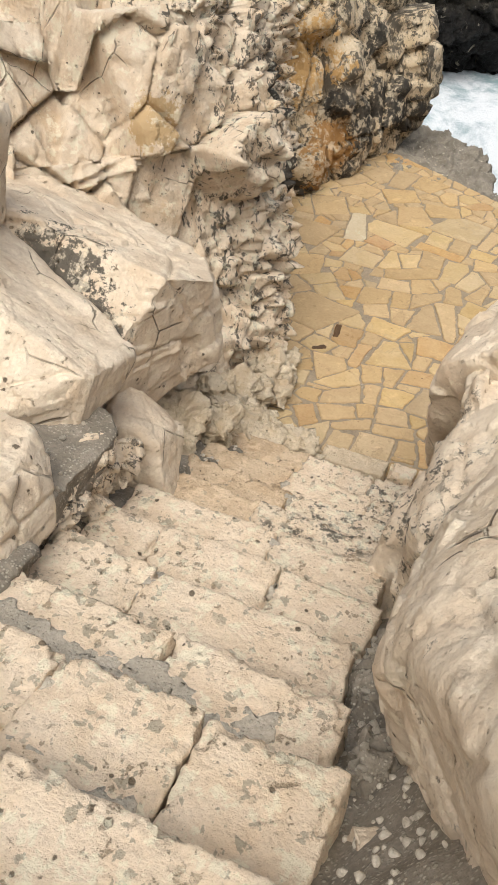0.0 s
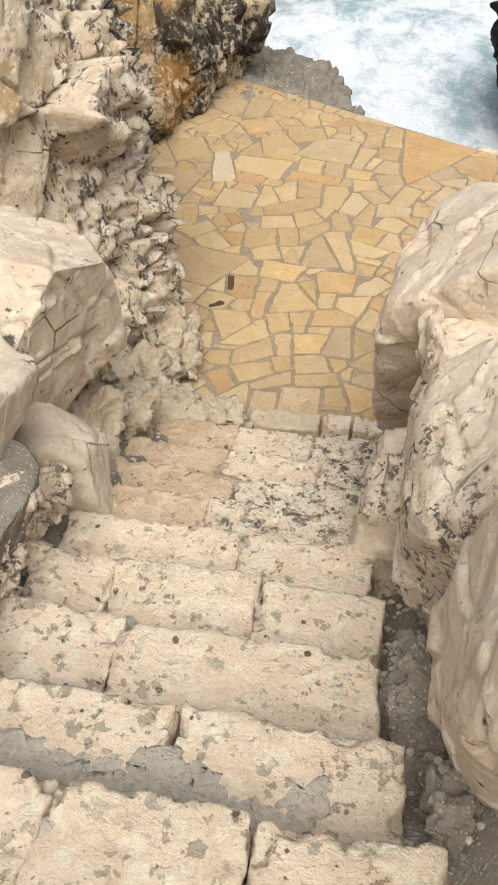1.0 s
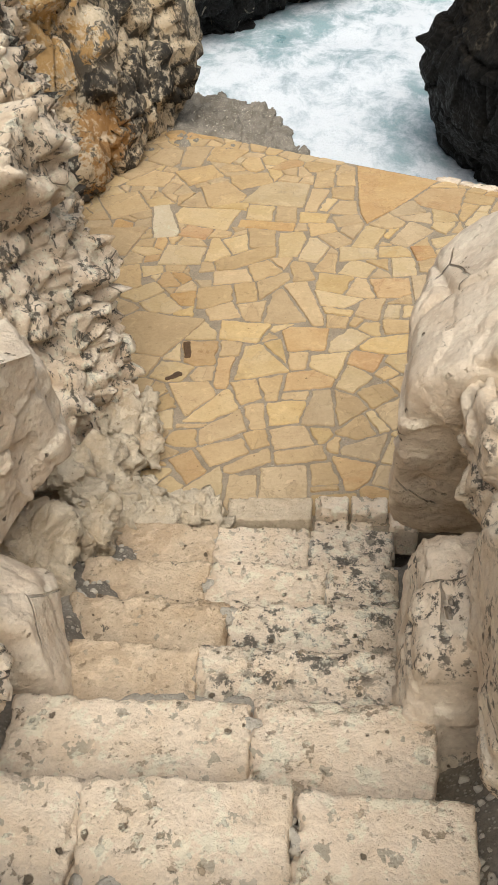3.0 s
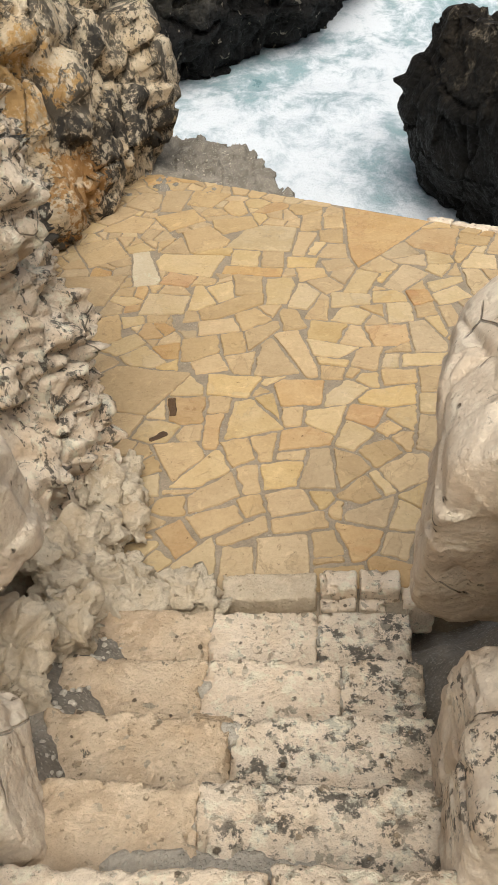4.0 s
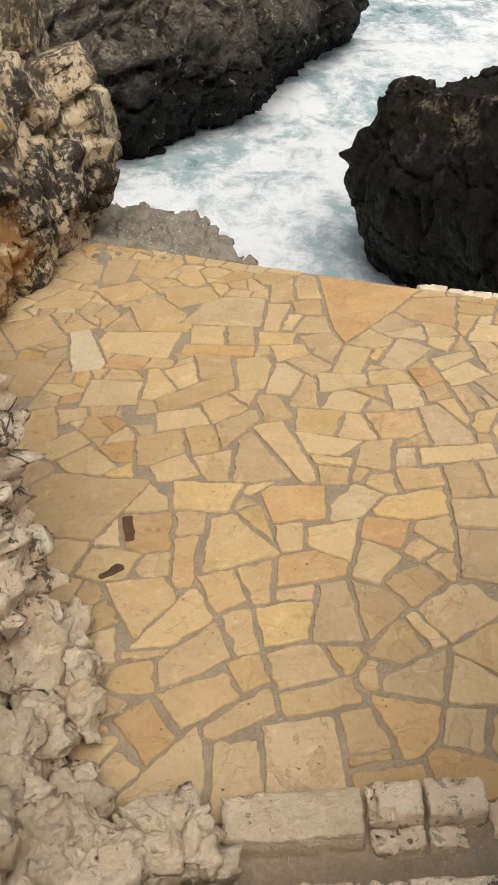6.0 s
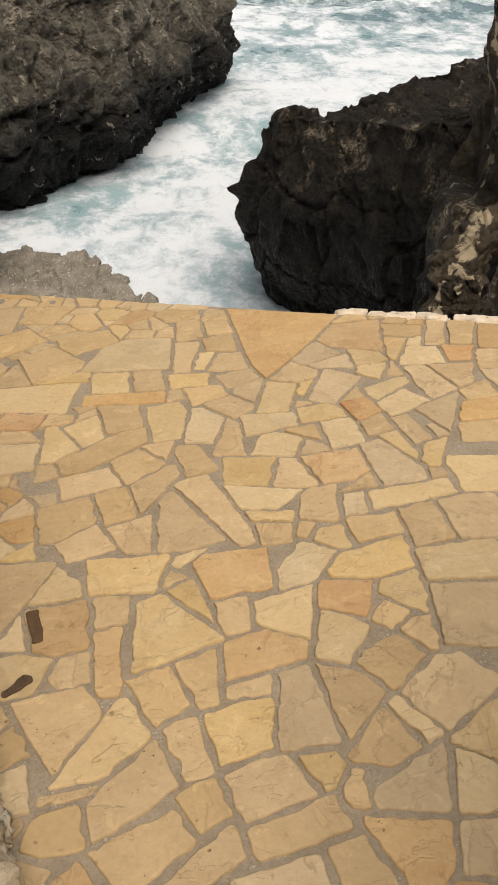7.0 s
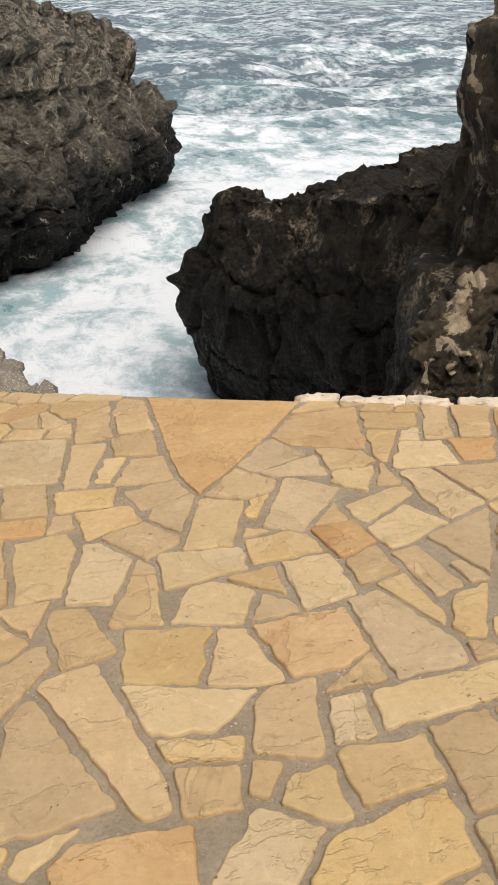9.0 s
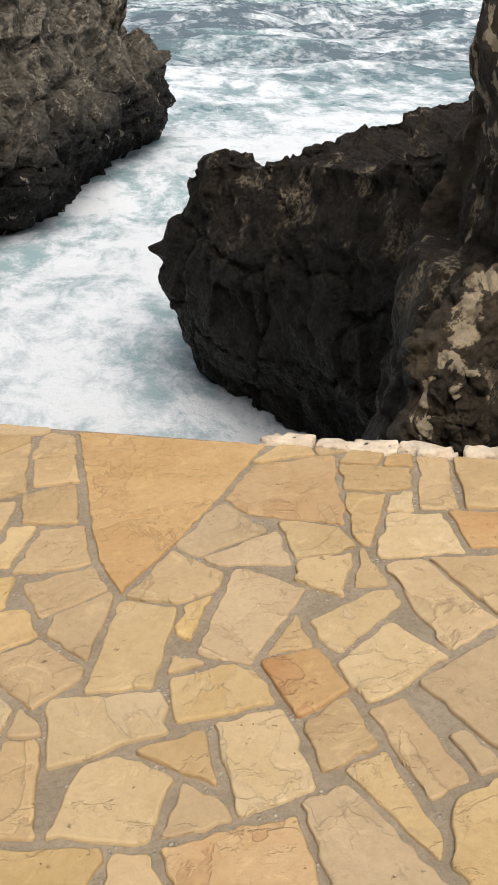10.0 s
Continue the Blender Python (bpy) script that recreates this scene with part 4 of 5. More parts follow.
def stairs():
    top = tagged(new("stairs"), "worn cream limestone steps leading down to the terrace", "stairs", "", "structure")
    r = random.Random(8)
    for k, (y, z, x0, x1, joints) in enumerate(STEPS):
        xs = [x0, *joints, x1]
        back = STEPS[k + 1][0] - 0.09 if k + 1 < len(STEPS) else y - 0.45
        for i in range(len(xs) - 1):
            gap = 0.004
            w, d = xs[i + 1] - xs[i] - gap, y - back + r.uniform(-0.01, 0.015)
            h = 0.26
            mat = M_STEP
            if k < 4 and i == 0:
                mat = M_STEP_WARM
            elif k < 4 and i == len(xs) - 2:
                mat = M_STEP_DARK
            ob = part("step_block", block_mesh("step_block", (w, d, h), 10 * k + i, 0.0105 if k < 10 else 0.05), mat, top)
            ob.location = ((xs[i] + xs[i + 1]) / 2, y - d / 2 + r.uniform(-0.008, 0.008), z - h + r.uniform(-0.006, 0.010))
            ob.rotation_euler = (radians(r.uniform(-0.3, 1.3)), radians(r.uniform(-0.8, 0.8)), radians(r.uniform(-1.2, 1.2)))
        # mortar worked into the joints and along the back of the tread
        for x in joints:
            d = r.uniform(0.07, 0.13)
            if r.random() < 0.35:
                continue
            ob = part("mortar_fill", block_mesh("mortar_fill", (r.uniform(0.04, 0.075), d, 0.06), 600 + 10 * k, 0.011, 0.012, 0.006, 0.03, 0), M_JOINT, top)
            ob.location = (x, y - d / 2 - r.uniform(0.02, 0.1), z - 0.064)
        if k in (0, 1, 3, 5, 7, 8):
            w = r.uniform(0.35, 0.7)
            ob = part("mortar_fill", block_mesh("mortar_fill", (w, 0.14, 0.08), 660 + k, 0.012, 0.02, 0.010, 0.04, 0), M_JOINT, top)
            ob.location = (r.uniform(-0.75, -0.25), back + 0.10 + 0.03, z - 0.070)
    # gravelly mortar band between two of the upper steps
    for x, w, d in ((-0.72, 0.50, 0.15), (-0.26, 0.46, 0.17)):
        ob = part("mortar_fill", block_mesh("mortar_fill", (w, d, 0.08), 690 + int(10 * w), 0.011, 0.02, 0.012, 0.05, 0), M_JOINT, top)
        ob.location = (x, 0.95, 1.612 - 0.08)
    # low kerb between the stairs and the terrace
    for i, (x0, x1, y0, y1, z1) in enumerate([(-0.82, -0.395, 3.775, 3.93, 0.085), (-0.385, -0.225, 3.84, 3.95, 0.09), (-0.21, -0.03, 3.84, 3.96, 0.085), (-0.38, -0.23, 3.755, 3.828, 0.045), (-0.215, -0.10, 3.765, 3.83, 0.04), (-0.02, 0.12, 3.80, 3.93, 0.02)]):
        ob = part("kerb_stone", block_mesh("kerb_stone", (x1 - x0, y1 - y0, 0.2), 300 + i, 0.011, 0.012, 0.008, 0.012, 0.5), M_KERB if i == 0 else M_STEP, top)
        ob.location = ((x0 + x1) / 2, (y0 + y1) / 2, z1 - 0.2)
    return top


stairs()


# ---- loose stones at the foot of the left cliff ----
def rubble():
    r = random.Random(4)
    for i in range(34):
        u = r.random()
        y = 3.55 + 1.25 * u
        foot = np.interp(y, [3.5, 4.04, 4.51, 4.94], [-1.32, -1.24, -1.34, -1.47])
        s = r.uniform(0.04, 0.11)
        x = foot - r.uniform(0.0, 0.26)
        z = 0.02 + max(0.0, foot - x) * 1.1 + (0.12 if y < 3.9 else 0)
        rock("loose_stone", (x, y, z + s * 0.4), (s * r.uniform(0.8, 1.4), s * r.uniform(0.8, 1.4), s * r.uniform(0.6, 0.9)), (r.uniform(-20, 20), r.uniform(-20, 20), r.uniform(0, 180)),
             seed=200 + i, level=4, rough=0.02, block=0.03, block_size=0.06, material=M_RUBBLE, label="small angular limestone stone at the cliff's foot", category="stone", group="loose stones at the cliff")


rubble()


# ---- flagstones ----
# slabs of the paving: x, y, turn in degrees, half length, half width at either end
RUSTY_SLABS = [(-0.19, 4.23, 195, 0.09, 0.039, 0.145), (-0.08, 4.03, 1, 0.075, 0.041, 0.045), (-1.1, 4.26, 124, 0.09, 0.089, 0.092), (-0.98, 5.12, 89, 0.136, 0.027, 0.038), (-0.49, 5.02, 279, 0.098, 0.086, 0.146), (-1.18, 5.33, 91, 0.091, 0.091, 0.093), (-0.49, 5.47, 93, 0.124, 0.127, 0.162), (0.05, 6.11, 272, 0.115, 0.14, 0.094), (0.9, 6.41, 89, 0.077, 0.092, 0.106), (-0.89, 7.04, 80, 0.068, 0.159, 0.17), (1.3, 7.23, 68, 0.127, 0.087, 0.105), (0.04, 7.58, 73, 0.46, 0.05, 0.37), (0.49, 7.45, 168, 0.15, 0.223, 0.134)]
TAN_SLABS = [(-1.25, 4.25, 3, 0.055, 0.032, 0.017), (-0.36, 4.2, 6, 0.063, 0.085, 0.08), (-0.36, 4.09, 99, 0.016, 0.009, 0.057), (-0.29, 4.02, 97, 0.049, 0.122, 0.118), (-1.29, 4.5, 164, 0.052, 0.038, 0.033), (-1.25, 4.35, 243, 0.059, 0.101, 0.043), (-1.15, 4.47, 8, 0.087, 0.043, 0.072), (-1.14, 4.59, 3, 0.075, 0.028, 0.025), (-0.94, 4.55, 217, 0.124, 0.088, 0.06), (-0.91, 4.37, 25, 0.125, 0.086, 0.06), (-0.76, 4.67, 282, 0.109, 0.064, 0.046), (-0.76, 4.27, 32, 0.126, 0.029, 0.047), (-0.73, 4.48, 202, 0.053, 0.064, 0.067), (-0.55, 4.51, 289, 0.074, 0.101, 0.112)]
TAN_SLABS += [(-0.49, 4.35, 192, 0.144, 0.062, 0.056), (-0.29, 4.43, 249, 0.046, 0.012, 0.035), (-0.18, 4.59, 204, 0.082, 0.085, 0.023), (-1.49, 5.16, 87, 0.089, 0.027, 0.07), (-1.46, 4.98, 348, 0.033, 0.032, 0.045), (-1.38, 4.89, 239, 0.065, 0.064, 0.024), (-1.33, 4.78, 35, 0.075, 0.049, 0.066), (-1.17, 4.88, 206, 0.107, 0.088, 0.166), (-0.83, 4.9, 22, 0.074, 0.109, 0.087), (-0.69, 4.94, 96, 0.106, 0.04, 0.079), (-0.54, 5.23, 270, 0.08, 0.058, 0.045), (-0.22, 4.78, 6, 0.073, 0.154, 0.033), (-0.05, 4.9, 211, 0.106, 0.056, 0.089), (-0.01, 5.1, 224, 0.076, 0.06, 0.045)]
TAN_SLABS += [(0.08, 4.99, 87, 0.062, 0.033, 0.05), (-1.48, 5.53, 78, 0.243, 0.137, 0.261), (-0.96, 5.35, 359, 0.061, 0.084, 0.071), (-0.74, 5.49, 50, 0.034, 0.006, 0.033), (-0.31, 5.66, 86, 0.076, 0.065, 0.077), (-0.19, 5.66, 246, 0.055, 0.042, 0.027), (0.09, 5.63, 183, 0.102, 0.067, 0.081), (0.29, 5.61, 271, 0.114, 0.077, 0.086), (-1.92, 6.2, 287, 0.149, 0.14, 0.109), (-1.8, 5.85, 318, 0.122, 0.051, 0.099), (-1.14, 6.0, 101, 0.084, 0.101, 0.068), (-1.08, 5.8, 202, 0.106, 0.105, 0.071), (-0.95, 6.05, 9, 0.082, 0.124, 0.121), (-0.88, 5.82, 178, 0.077, 0.131, 0.081)]
TAN_SLABS += [(-0.78, 6.13, 326, 0.064, 0.09, 0.182), (-0.69, 5.83, 101, 0.171, 0.147, 0.054), (-0.53, 5.93, 110, 0.251, 0.05, 0.088), (-0.16, 6.11, 88, 0.108, 0.096, 0.04), (-0.09, 5.83, 348, 0.081, 0.1, 0.133), (0.1, 5.93, 198, 0.076, 0.052, 0.008), (0.46, 5.95, 175, 0.04, 0.036, 0.048), (0.83, 6.25, 348, 0.085, 0.057, 0.076), (-1.04, 6.27, 280, 0.103, 0.09, 0.122), (-0.99, 6.53, 123, 0.077, 0.219, 0.155), (-0.84, 6.35, 218, 0.101, 0.082, 0.076), (-0.7, 6.44, 272, 0.088, 0.079, 0.01), (-0.59, 6.32, 103, 0.129, 0.095, 0.072), (-0.39, 6.42, 77, 0.093, 0.079, 0.055)]
TAN_SLABS += [(-0.03, 6.29, 17, 0.066, 0.008, 0.029), (-0.01, 6.44, 50, 0.05, 0.105, 0.008), (0.03, 6.74, 277, 0.02, 0.007, 0.04), (0.33, 6.42, 104, 0.063, 0.046, 0.06), (0.47, 6.35, 99, 0.121, 0.054, 0.051), (0.92, 6.63, 3, 0.085, 0.007, 0.068), (-2.12, 6.82, 92, 0.165, 0.132, 0.243), (-0.92, 6.84, 277, 0.141, 0.099, 0.095), (-0.74, 7.24, 182, 0.093, 0.105, 0.065), (-0.42, 6.99, 9, 0.083, 0.091, 0.056), (-0.35, 6.79, 122, 0.106, 0.089, 0.099), (-0.26, 7.15, 16, 0.116, 0.093, 0.065), (-0.25, 6.95, 345, 0.063, 0.03, 0.125), (0.32, 6.75, 136, 0.032, 0.007, 0.065)]
TAN_SLABS += [(0.59, 6.98, 259, 0.066, 0.021, 0.053), (0.87, 6.85, 79, 0.13, 0.014, 0.089), (1.17, 6.93, 254, 0.079, 0.094, 0.068), (-1.29, 7.64, 115, 0.142, 0.138, 0.089), (-0.51, 7.52, 80, 0.18, 0.07, 0.099), (-0.34, 7.62, 180, 0.083, 0.121, 0.069), (-0.29, 7.35, 266, 0.114, 0.054, 0.11), (0.67, 7.27, 69, 0.137, 0.028, 0.065), (0.78, 7.45, 340, 0.103, 0.063, 0.031), (0.95, 7.37, 251, 0.146, 0.059, 0.064), (1.09, 7.34, 68, 0.138, 0.051, 0.074), (-2.07, 8.14, 238, 0.136, 0.107, 0.071), (-1.98, 7.97, 346, 0.117, 0.111, 0.078), (-1.56, 8.03, 210, 0.112, 0.078, 0.105)]
TAN_SLABS += [(-1.08, 7.86, 197, 0.106, 0.085, 0.118), (-0.43, 7.86, 180, 0.06, 0.082, 0.122), (-0.3, 7.85, 264, 0.074, 0.05, 0.056), (-1.9, 8.43, 67, 0.112, 0.085, 0.092), (-1.68, 8.45, 264, 0.165, 0.12, 0.075), (-1.4, 8.47, 70, 0.094, 0.091, 0.134)]
PALE_SLABS = [(-1.22, 4.18, 325, 0.03, 0.029, 0.072), (-1.18, 4.07, 231, 0.058, 0.048, 0.037), (-0.97, 4.03, 138, 0.096, 0.047, 0.186), (0.13, 4.13, 292, 0.064, 0.037, 0.015), (-1.29, 4.63, 188, 0.066, 0.098, 0.073), (-0.07, 4.64, 120, 0.083, 0.019, 0.019), (0.03, 4.37, 343, 0.068, 0.101, 0.075), (-1.36, 5.1, 66, 0.092, 0.062, 0.085), (-0.36, 5.22, 347, 0.097, 0.081, 0.166), (-0.2, 5.03, 63, 0.102, 0.069, 0.104), (-1.33, 5.3, 263, 0.081, 0.015, 0.064), (-0.23, 5.47, 140, 0.088, 0.13, 0.118), (0.31, 5.32, 177, 0.141, 0.106, 0.07), (-1.68, 6.03, 38, 0.079, 0.09, 0.085)]
PALE_SLABS += [(-1.57, 5.87, 41, 0.088, 0.037, 0.112), (-0.31, 5.94, 252, 0.084, 0.186, 0.085), (0.06, 5.8, 354, 0.053, 0.066, 0.079), (0.3, 5.81, 184, 0.179, 0.058, 0.065), (0.62, 5.87, 77, 0.108, 0.074, 0.123), (-1.45, 6.58, 175, 0.136, 0.059, 0.098), (-0.71, 6.74, 95, 0.188, 0.086, 0.066), (-0.51, 6.62, 76, 0.149, 0.074, 0.089), (-0.18, 6.57, 359, 0.144, 0.113, 0.069), (-0.17, 6.35, 334, 0.111, 0.108, 0.072), (0.15, 6.4, 0, 0.086, 0.114, 0.085), (0.51, 6.61, 208, 0.11, 0.089, 0.068), (-0.08, 6.85, 161, 0.099, 0.15, 0.17), (0.49, 6.8, 28, 0.11, 0.06, 0.032)]
PALE_SLABS += [(0.79, 7.12, 74, 0.123, 0.12, 0.072), (-0.92, 7.26, 359, 0.077, 0.091, 0.096), (-0.83, 7.59, 259, 0.172, 0.19, 0.266), (0.81, 7.31, 142, 0.028, 0.074, 0.023)]
RED_SLABS = [(-0.12, 5.25, 157, 0.094, 0.096, 0.069), (0.3, 6.6, 191, 0.083, 0.071, 0.102), (-1.45, 6.99, 162, 0.087, 0.06, 0.067), (0.99, 7.11, 73, 0.072, 0.049, 0.079)]
YELLOW_SLABS = [(-1.02, 4.73, 46, 0.133, 0.046, 0.086), (-0.58, 4.73, 281, 0.066, 0.106, 0.082), (-0.39, 4.51, 22, 0.028, 0.069, 0.012), (0.13, 4.56, 52, 0.09, 0.076, 0.009), (-0.81, 5.22, 105, 0.163, 0.18, 0.06), (0.09, 5.2, 96, 0.087, 0.017, 0.085), (-1.19, 5.51, 326, 0.056, 0.074, 0.009), (-0.9, 5.56, 261, 0.125, 0.161, 0.107), (-0.68, 5.35, 114, 0.097, 0.009, 0.05), (-0.66, 5.6, 206, 0.065, 0.009, 0.042), (-0.08, 5.6, 274, 0.08, 0.048, 0.024), (0.05, 5.42, 282, 0.078, 0.148, 0.123), (-0.35, 6.18, 78, 0.106, 0.106, 0.131), (-0.3, 5.79, 78, 0.041, 0.085, 0.096)]
YELLOW_SLABS += [(0.39, 6.21, 105, 0.118, 0.02, 0.054), (0.5, 6.11, 153, 0.049, 0.131, 0.041), (-1.24, 6.66, 101, 0.105, 0.098, 0.046), (-1.08, 6.74, 25, 0.072, 0.059, 0.069), (0.08, 6.62, 271, 0.072, 0.062, 0.107), (-0.52, 7.2, 350, 0.118, 0.067, 0.073), (0.08, 6.95, 212, 0.039, 0.011, 0.031), (0.45, 6.99, 336, 0.077, 0.06, 0.121), (0.5, 7.18, 190, 0.088, 0.055, 0.068), (-0.41, 7.44, 246, 0.079, 0.043, 0.051)]
GREY_SLABS = [(-0.79, 4.07, 179, 0.079, 0.135, 0.128), (-0.56, 4.1, 4, 0.125, 0.151, 0.163), (-0.02, 4.2, 163, 0.067, 0.086, 0.081), (-0.4, 4.74, 88, 0.153, 0.101, 0.06), (-0.11, 4.41, 295, 0.073, 0.133, 0.034), (0.06, 4.73, 304, 0.09, 0.093, 0.108), (-0.54, 4.88, 356, 0.069, 0.033, 0.032), (0.24, 5.08, 252, 0.121, 0.104, 0.069), (0.48, 5.59, 181, 0.094, 0.137, 0.116), (0.28, 6.08, 281, 0.165, 0.061, 0.112), (0.6, 6.27, 88, 0.023, 0.031, 0.038), (0.65, 6.45, 154, 0.073, 0.21, 0.066), (1.08, 6.7, 77, 0.109, 0.023, 0.078), (0.06, 7.1, 219, 0.101, 0.119, 0.077)]
GREY_SLABS += [(0.21, 6.88, 237, 0.187, 0.129, 0.087), (0.28, 7.15, 0, 0.11, 0.029, 0.087), (0.72, 6.8, 100, 0.128, 0.091, 0.071), (-2.12, 7.46, 206, 0.107, 0.137, 0.166), (0.24, 7.3, 205, 0.111, 0.081, 0.054)]
WHITE_SLABS = [(-1.69, 7.16, 284, 0.219, 0.042, 0.076)]
PALE_SLABS += [(-1.4, 7.17, 166, 0.187, 0.154, 0.109)]
# dark patches laid on the slabs where the paving has stained holes
HOLE_PATCHES = [(-1.255, 5.33, 100, 0.09, 0.020, 0.025), (-1.30, 5.045, 38, 0.055, 0.014, 0.026)]


def clip(poly, nx, ny, c):
    """The part of a convex polygon with nx * x + ny * y <= c."""
    out = []
    for i in range(len(poly)):
        (ax, ay), (bx, by) = poly[i], poly[(i + 1) % len(poly)]
        da, db = nx * ax + ny * ay - c, nx * bx + ny * by - c
        if da <= 0:
            out.append((ax, ay))
        if (da < 0 < db) or (db < 0 < da):
            t = da / (da - db)
            out.append((ax + t * (bx - ax), ay + t * (by - ay)))
    return out


def flag_mesh(poly, seed):
    """A flagstone from its outline: uneven edges, chamfered, slightly tilted top. Its origin lies in its middle."""
    r = random.Random(seed)
    cx, cy = sum(p[0] for p in poly) / len(poly), sum(p[1] for p in poly) / len(poly)
    ring = []
    for i in range(len(poly)):
        (ax, ay), (bx, by) = poly[i], poly[(i + 1) % len(poly)]
        px, py = poly[i - 1]
        length = math.hypot(bx - ax, by - ay)
        la = math.hypot(px - ax, py - ay)
        c = min(0.007, 0.3 * length, 0.3 * la)
        ring.append((ax + (px - ax) / (la + 1e-9) * c, ay + (py - ay) / (la + 1e-9) * c))
        ring.append((ax + (bx - ax) / (length + 1e-9) * c, ay + (by - ay) / (length + 1e-9) * c))
        n = int(length / 0.026)
        wave, turns, start = r.uniform(0.0, 0.007), r.uniform(1.0, 3.5), r.uniform(0, 6.28)
        for k in range(1, n):
            t = k / n
            o = wave * math.sin(math.pi * t * turns + start) + r.uniform(-0.005, 0.004)
            ring.append((ax + (bx - ax) * t + (by - ay) / length * o, ay + (by - ay) * t - (bx - ax) / length * o))
    bm = bmesh.new()
    sx, sy, lift = r.uniform(-0.012, 0.012), r.uniform(-0.012, 0.012), r.uniform(-0.002, 0.005)

    def loop(scale, inset, z, tilt):
        out = []
        for x, y in ring:
            dx, dy = x - cx, y - cy
            k = max(0.2, 1 - inset / (math.hypot(dx, dy) + 1e-9)) * scale
            out.append(bm.verts.new((dx * k, dy * k, z + tilt * (lift + sx * dx + sy * dy))))
        return out

    loops = [loop(1, 0, -0.03, 0), loop(1, 0.0, -0.006, 1), loop(1, 0.003, -0.0015, 1), loop(1, 0.007, 0.0, 1)]
    for a, b in zip(loops, loops[1:]):
        for i in range(len(ring)):
            j = (i + 1) % len(ring)
            bm.faces.new((a[i], a[j], b[j], b[i])).smooth = True
    bm.faces.new(loops[-1])
    bm.normal_update()
    return bm, cx, cy


def slab(s):
    """The outline of a slab, anticlockwise."""
    x, y, turn, length, w0, w1 = s
    u, v = (math.cos(radians(turn)), math.sin(radians(turn))), (-math.sin(radians(turn)), math.cos(radians(turn)))
    corners = ((-length, -w0), (length, -w1), (length, w1), (-length, w0))
    return [(x + a * u[0] + b * v[0], y + a * u[1] + b * v[1]) for a, b in corners]


def beside(poly, point, other, gap):
    """Cuts a polygon along the side of another one that faces the point, if they meet."""
    best = None
    for i in range(len(other)):
        (ax, ay), (bx, by) = other[i], other[(i + 1) % len(other)]
        length = math.hypot(bx - ax, by - ay)
        if length < 1e-6:
            continue
        nx, ny = (by - ay) / length, -(bx - ax) / length
        side = nx * (point[0] - ax) + ny * (point[1] - ay)
        if best is None or side > best[0]:
            best = (side, nx, ny, nx * ax + ny * ay)
    _, nx, ny, c = best
    return clip(poly, -nx, -ny, -c - gap)


def grow(laid, room):
    """Every slab a little larger, as far as the joints with its neighbours allow."""
    grown = []
    for k, (poly, kind, middle) in enumerate(laid):
        big = []
        for i in range(len(poly)):
            p0, p1, p2 = poly[i - 1], poly[i], poly[(i + 1) % len(poly)]
            d0, d1 = math.hypot(p1[0] - p0[0], p1[1] - p0[1]) + 1e-9, math.hypot(p2[0] - p1[0], p2[1] - p1[1]) + 1e-9
            n0, n1 = ((p1[1] - p0[1]) / d0, (p0[0] - p1[0]) / d0), ((p2[1] - p1[1]) / d1, (p1[0] - p2[0]) / d1)
            big.append((p1[0] + room * (n0[0] + n1[0]), p1[1] + room * (n0[1] + n1[1])))
        for m, (other, _, centre) in enumerate(laid):
            if m == k or math.hypot(centre[0] - middle[0], centre[1] - middle[1]) > 0.9 or len(big) < 3:
                continue
            best = None
            for ring, sign in ((poly, 1), (other, -1)):
                for i in range(len(ring)):
                    (ax, ay), (bx, by) = ring[i], ring[(i + 1) % len(ring)]
                    length = math.hypot(bx - ax, by - ay)
                    if length < 0.01:
                        continue
                    nx, ny = sign * (by - ay) / length, -sign * (bx - ax) / length
                    mine, theirs = max(nx * x + ny * y for x, y in poly), min(nx * x + ny * y for x, y in other)
                    if best is None or theirs - mine > best[0]:
                        best = (theirs - mine, nx, ny, 0.5 * (mine + theirs))
            g = random.Random(k * 1009 + m if k < m else m * 1009 + k).uniform(0.006, 0.012)
            cut = clip(big, best[1], best[2], best[3] - g)
            if len(cut) > 2:
                big = cut
        grown.append((big, kind, middle))
    return grown


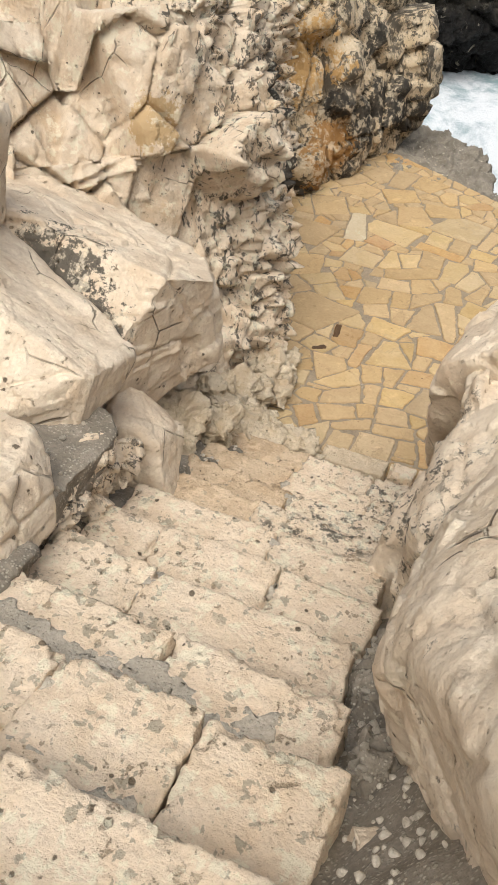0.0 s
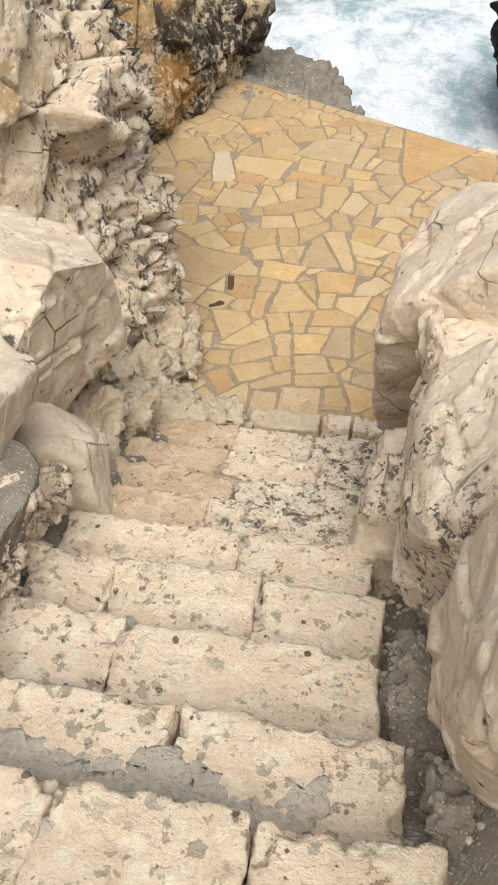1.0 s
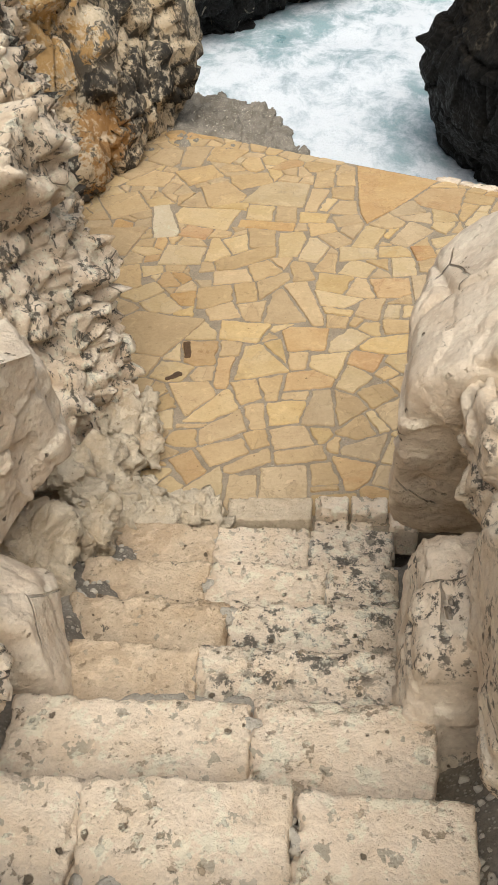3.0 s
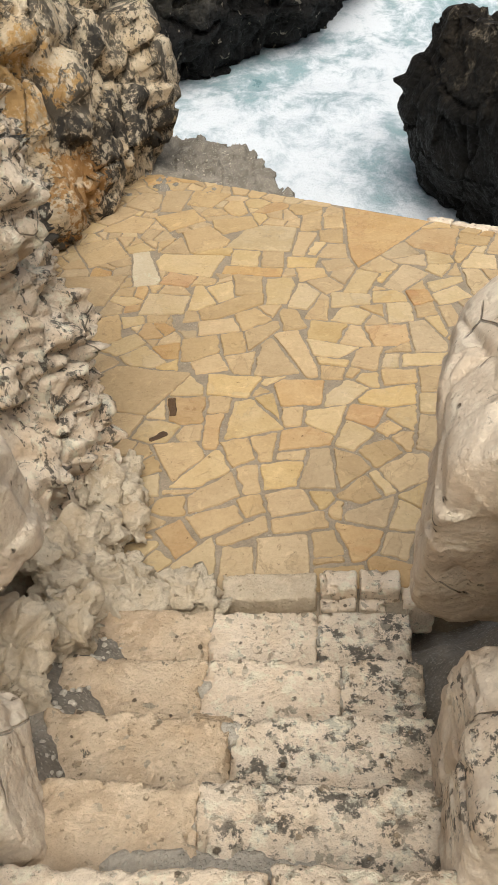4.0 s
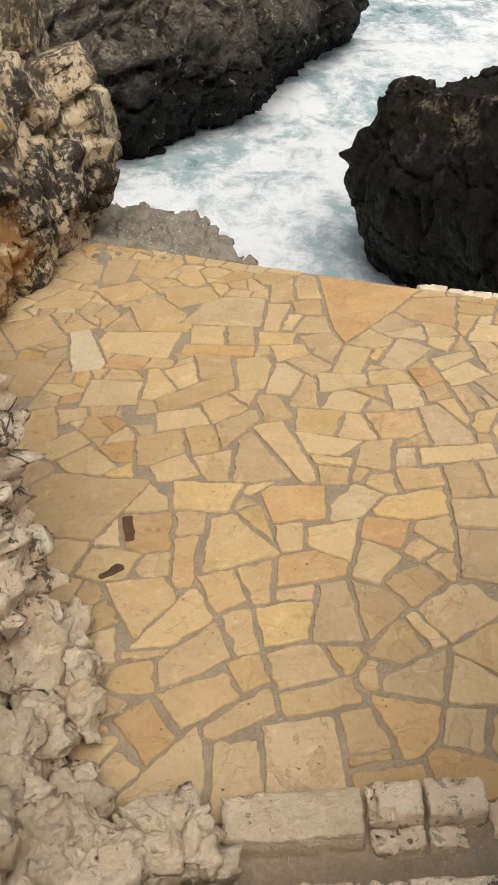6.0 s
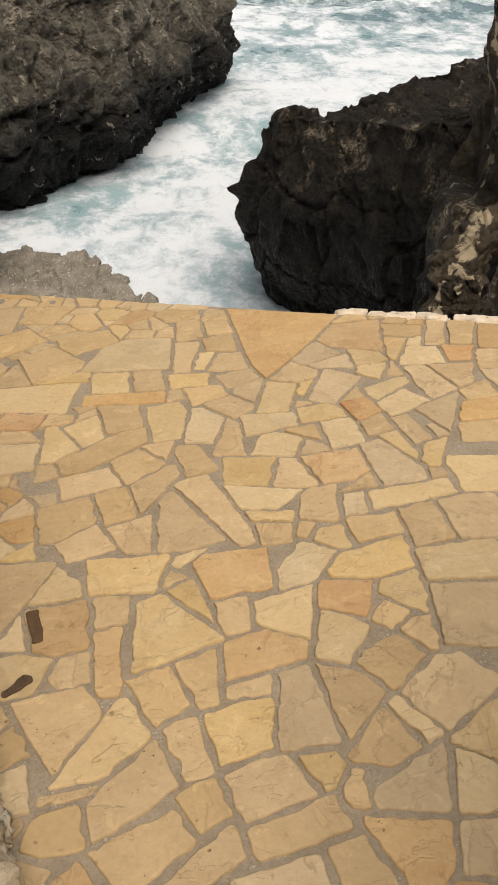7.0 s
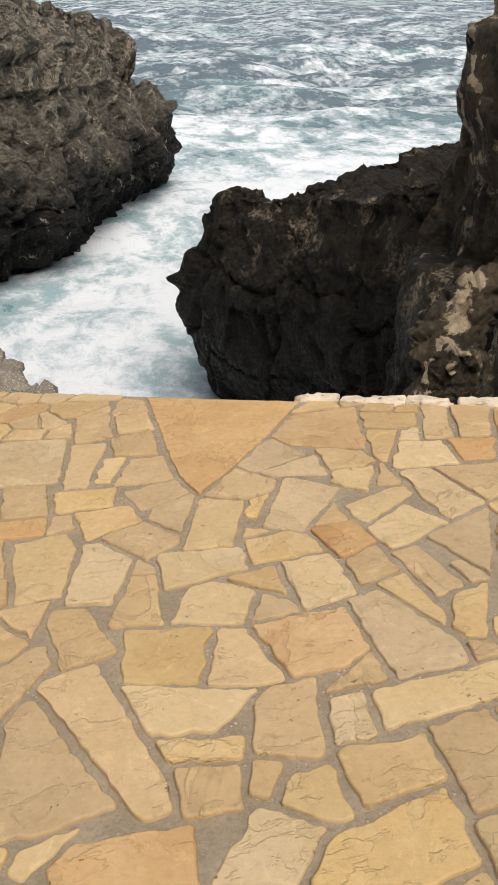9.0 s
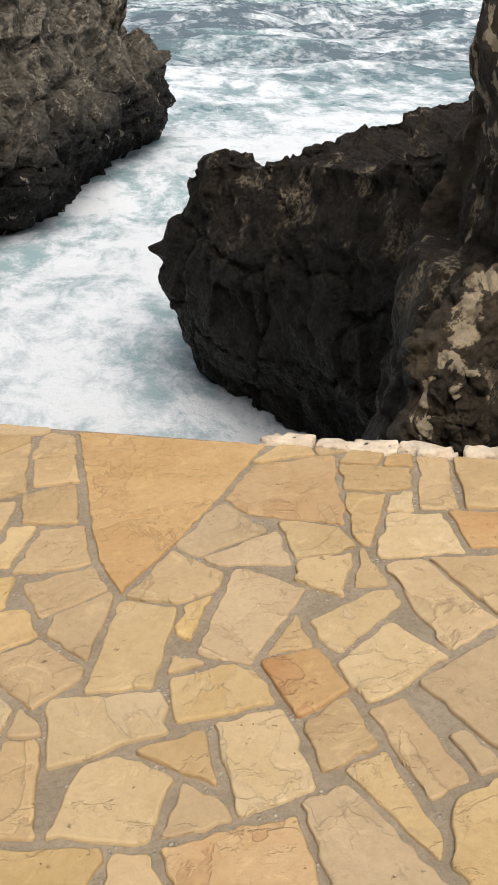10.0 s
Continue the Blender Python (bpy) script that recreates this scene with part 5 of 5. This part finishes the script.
def flagstones():
    r = random.Random(11)
    laid = []
    for kind, group in (("w", WHITE_SLABS), ("e", RED_SLABS), ("r", RUSTY_SLABS), ("g", GREY_SLABS), ("p", PALE_SLABS), ("y", YELLOW_SLABS), ("o", TAN_SLABS)):
        for s in group:
            laid.append((slab(s), kind, (s[0], s[1])))
    # let every slab grow until only the joint is left between it and its neighbours
    for room in (0.020, 0.020, 0.020):
        laid = grow(laid, room)

    bound = [(-2.9, 3.955), (2.7, 3.955), (2.7, 6.69), (-1.9, 9.08), (-2.9, 9.08)]
    slope = math.hypot(2.39, 4.6)
    laid = [(clip(poly, 2.39 / slope, 4.6 / slope, (2.39 * 2.7 + 4.6 * 6.69) / slope), kind, middle) for poly, kind, middle in laid]
    laid = [one for one in laid if len(one[0]) > 2]

    def inside(p, margin):
        for poly, _, centre in laid:
            if math.hypot(centre[0] - p[0], centre[1] - p[1]) < 0.6:
                sides = []
                for i in range(len(poly)):
                    (ax, ay), (bx, by) = poly[i], poly[(i + 1) % len(poly)]
                    length = math.hypot(bx - ax, by - ay) + 1e-9
                    sides.append(((by - ay) * (p[0] - ax) - (bx - ax) * (p[1] - ay)) / length)
                if sides and max(sides) < margin:
                    return True
        return False

    seeds = []
    for room in (0.24, 0.17, 0.08):
        for _ in range(5000):
            p = (r.uniform(-2.9, 2.7), r.uniform(3.9, 9.1))
            if not inside(p, 0.028 if room < 0.1 else 0.06) and all((p[0] - q[0]) ** 2 + (p[1] - q[1]) ** 2 > (room if room > 0.1 or inside(p, 0.07) else 0.2) ** 2 for q, _ in seeds):
                seeds.append((p, r.choice("ooooooyrggp")))
    weight = {p: r.uniform(-0.010, 0.010) for p, _ in seeds}
    pieces = [(poly, kind) for poly, kind, _ in laid]
    for p, kind in seeds:
        poly = bound
        near = sorted(((q[0] - p[0]) ** 2 + (q[1] - p[1]) ** 2, q) for q, _ in seeds if q != p)[:24]
        for dd, q in near:
            dx, dy, dist = q[0] - p[0], q[1] - p[1], math.sqrt(dd)
            mid = 0.5 * (dd + weight[p] - weight[q]) / dist
            g = random.Random(int(1000 * (p[0] + q[0]) + 77 * (p[1] + q[1]))).uniform(0.003, 0.010)
            poly = clip(poly, dx / dist, dy / dist, (p[0] * dx + p[1] * dy) / dist + mid - g)
        for other, _, centre in laid:
            if len(poly) > 2 and math.hypot(centre[0] - p[0], centre[1] - p[1]) < 0.8:
                poly = beside(poly, p, other, 0.012)
        if len(poly) > 2:
            pieces += [(q, kind if r.random() < 0.8 else r.choice("ooygp")) for q in broken(poly, r)]
    pieces += [(slab(q), "d") for q in HOLE_PATCHES]
    for i, (poly, kind) in enumerate(pieces):
        poly = [q for q, n in zip(poly, poly[1:] + poly[:1]) if math.hypot(q[0] - n[0], q[1] - n[1]) > 0.006]
        area = abs(sum(a[0] * b[1] - b[0] * a[1] for a, b in zip(poly, poly[1:] + poly[:1]))) / 2 if len(poly) > 2 else 0
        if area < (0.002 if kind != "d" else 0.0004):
            continue
        bm, cx, cy = flag_mesh(poly, i)
        ob = part("flagstone", bm, FLAGS[kind], terrace)
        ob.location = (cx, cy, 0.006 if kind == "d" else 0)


def broken(poly, r, depth=0):
    """A large piece is laid as several, split across its longer way or at a corner."""
    area = abs(sum(a[0] * b[1] - b[0] * a[1] for a, b in zip(poly, poly[1:] + poly[:1]))) / 2 if len(poly) > 2 else 0
    if area < r.uniform(0.02, 0.06) or depth > 3:
        return [poly]
    cx, cy = sum(p[0] for p in poly) / len(poly), sum(p[1] for p in poly) / len(poly)
    wide = max(poly, key=lambda p: (p[0] - cx) ** 2 + (p[1] - cy) ** 2)
    t = math.atan2(wide[1] - cy, wide[0] - cx) + r.uniform(-0.45, 0.45)
    nx, ny = math.cos(t), math.sin(t)
    reach = math.hypot(wide[0] - cx, wide[1] - cy)
    c = nx * cx + ny * cy + reach * (r.uniform(-0.2, 0.2) if r.random() < 0.7 else r.uniform(0.35, 0.6))
    g = r.uniform(0.003, 0.009)
    return broken(clip(poly, nx, ny, c - g), r, depth + 1) + broken(clip(poly, -nx, -ny, -c - g), r, depth + 1)


flagstones()


# ---- pale edging stones along the sea side ----
def edging():
    x, r = 0.46, random.Random(3)
    k = 0
    while x < 2.4:
        w = r.uniform(0.16, 0.38)
        ob = part("edging_stone", block_mesh("edging_stone", (w, 0.085, 0.12), 400 + k, 0.014, 0.012, 0.008, 0.012), M_BOULDER, terrace)
        mx = x + w / 2
        ob.location = (mx, 8.10 - 0.52 * mx + 0.035 + r.uniform(-0.006, 0.006), -0.108 + r.uniform(-0.004, 0.006))
        ob.rotation_euler = (0, 0, math.atan(-0.52) + r.uniform(-0.05, 0.05))
        x += (w + 0.002) * math.cos(math.atan(0.52))
        k += 1


edging()


# ---- the whole site leans a little towards the sea ----
bpy.context.view_layer.update()
for ob in list(scene.objects):
    if ob.parent is None and ob.type in ("MESH", "EMPTY") and ob.name not in ("water", "headland"):
        ob.matrix_world = SITE @ ob.matrix_world
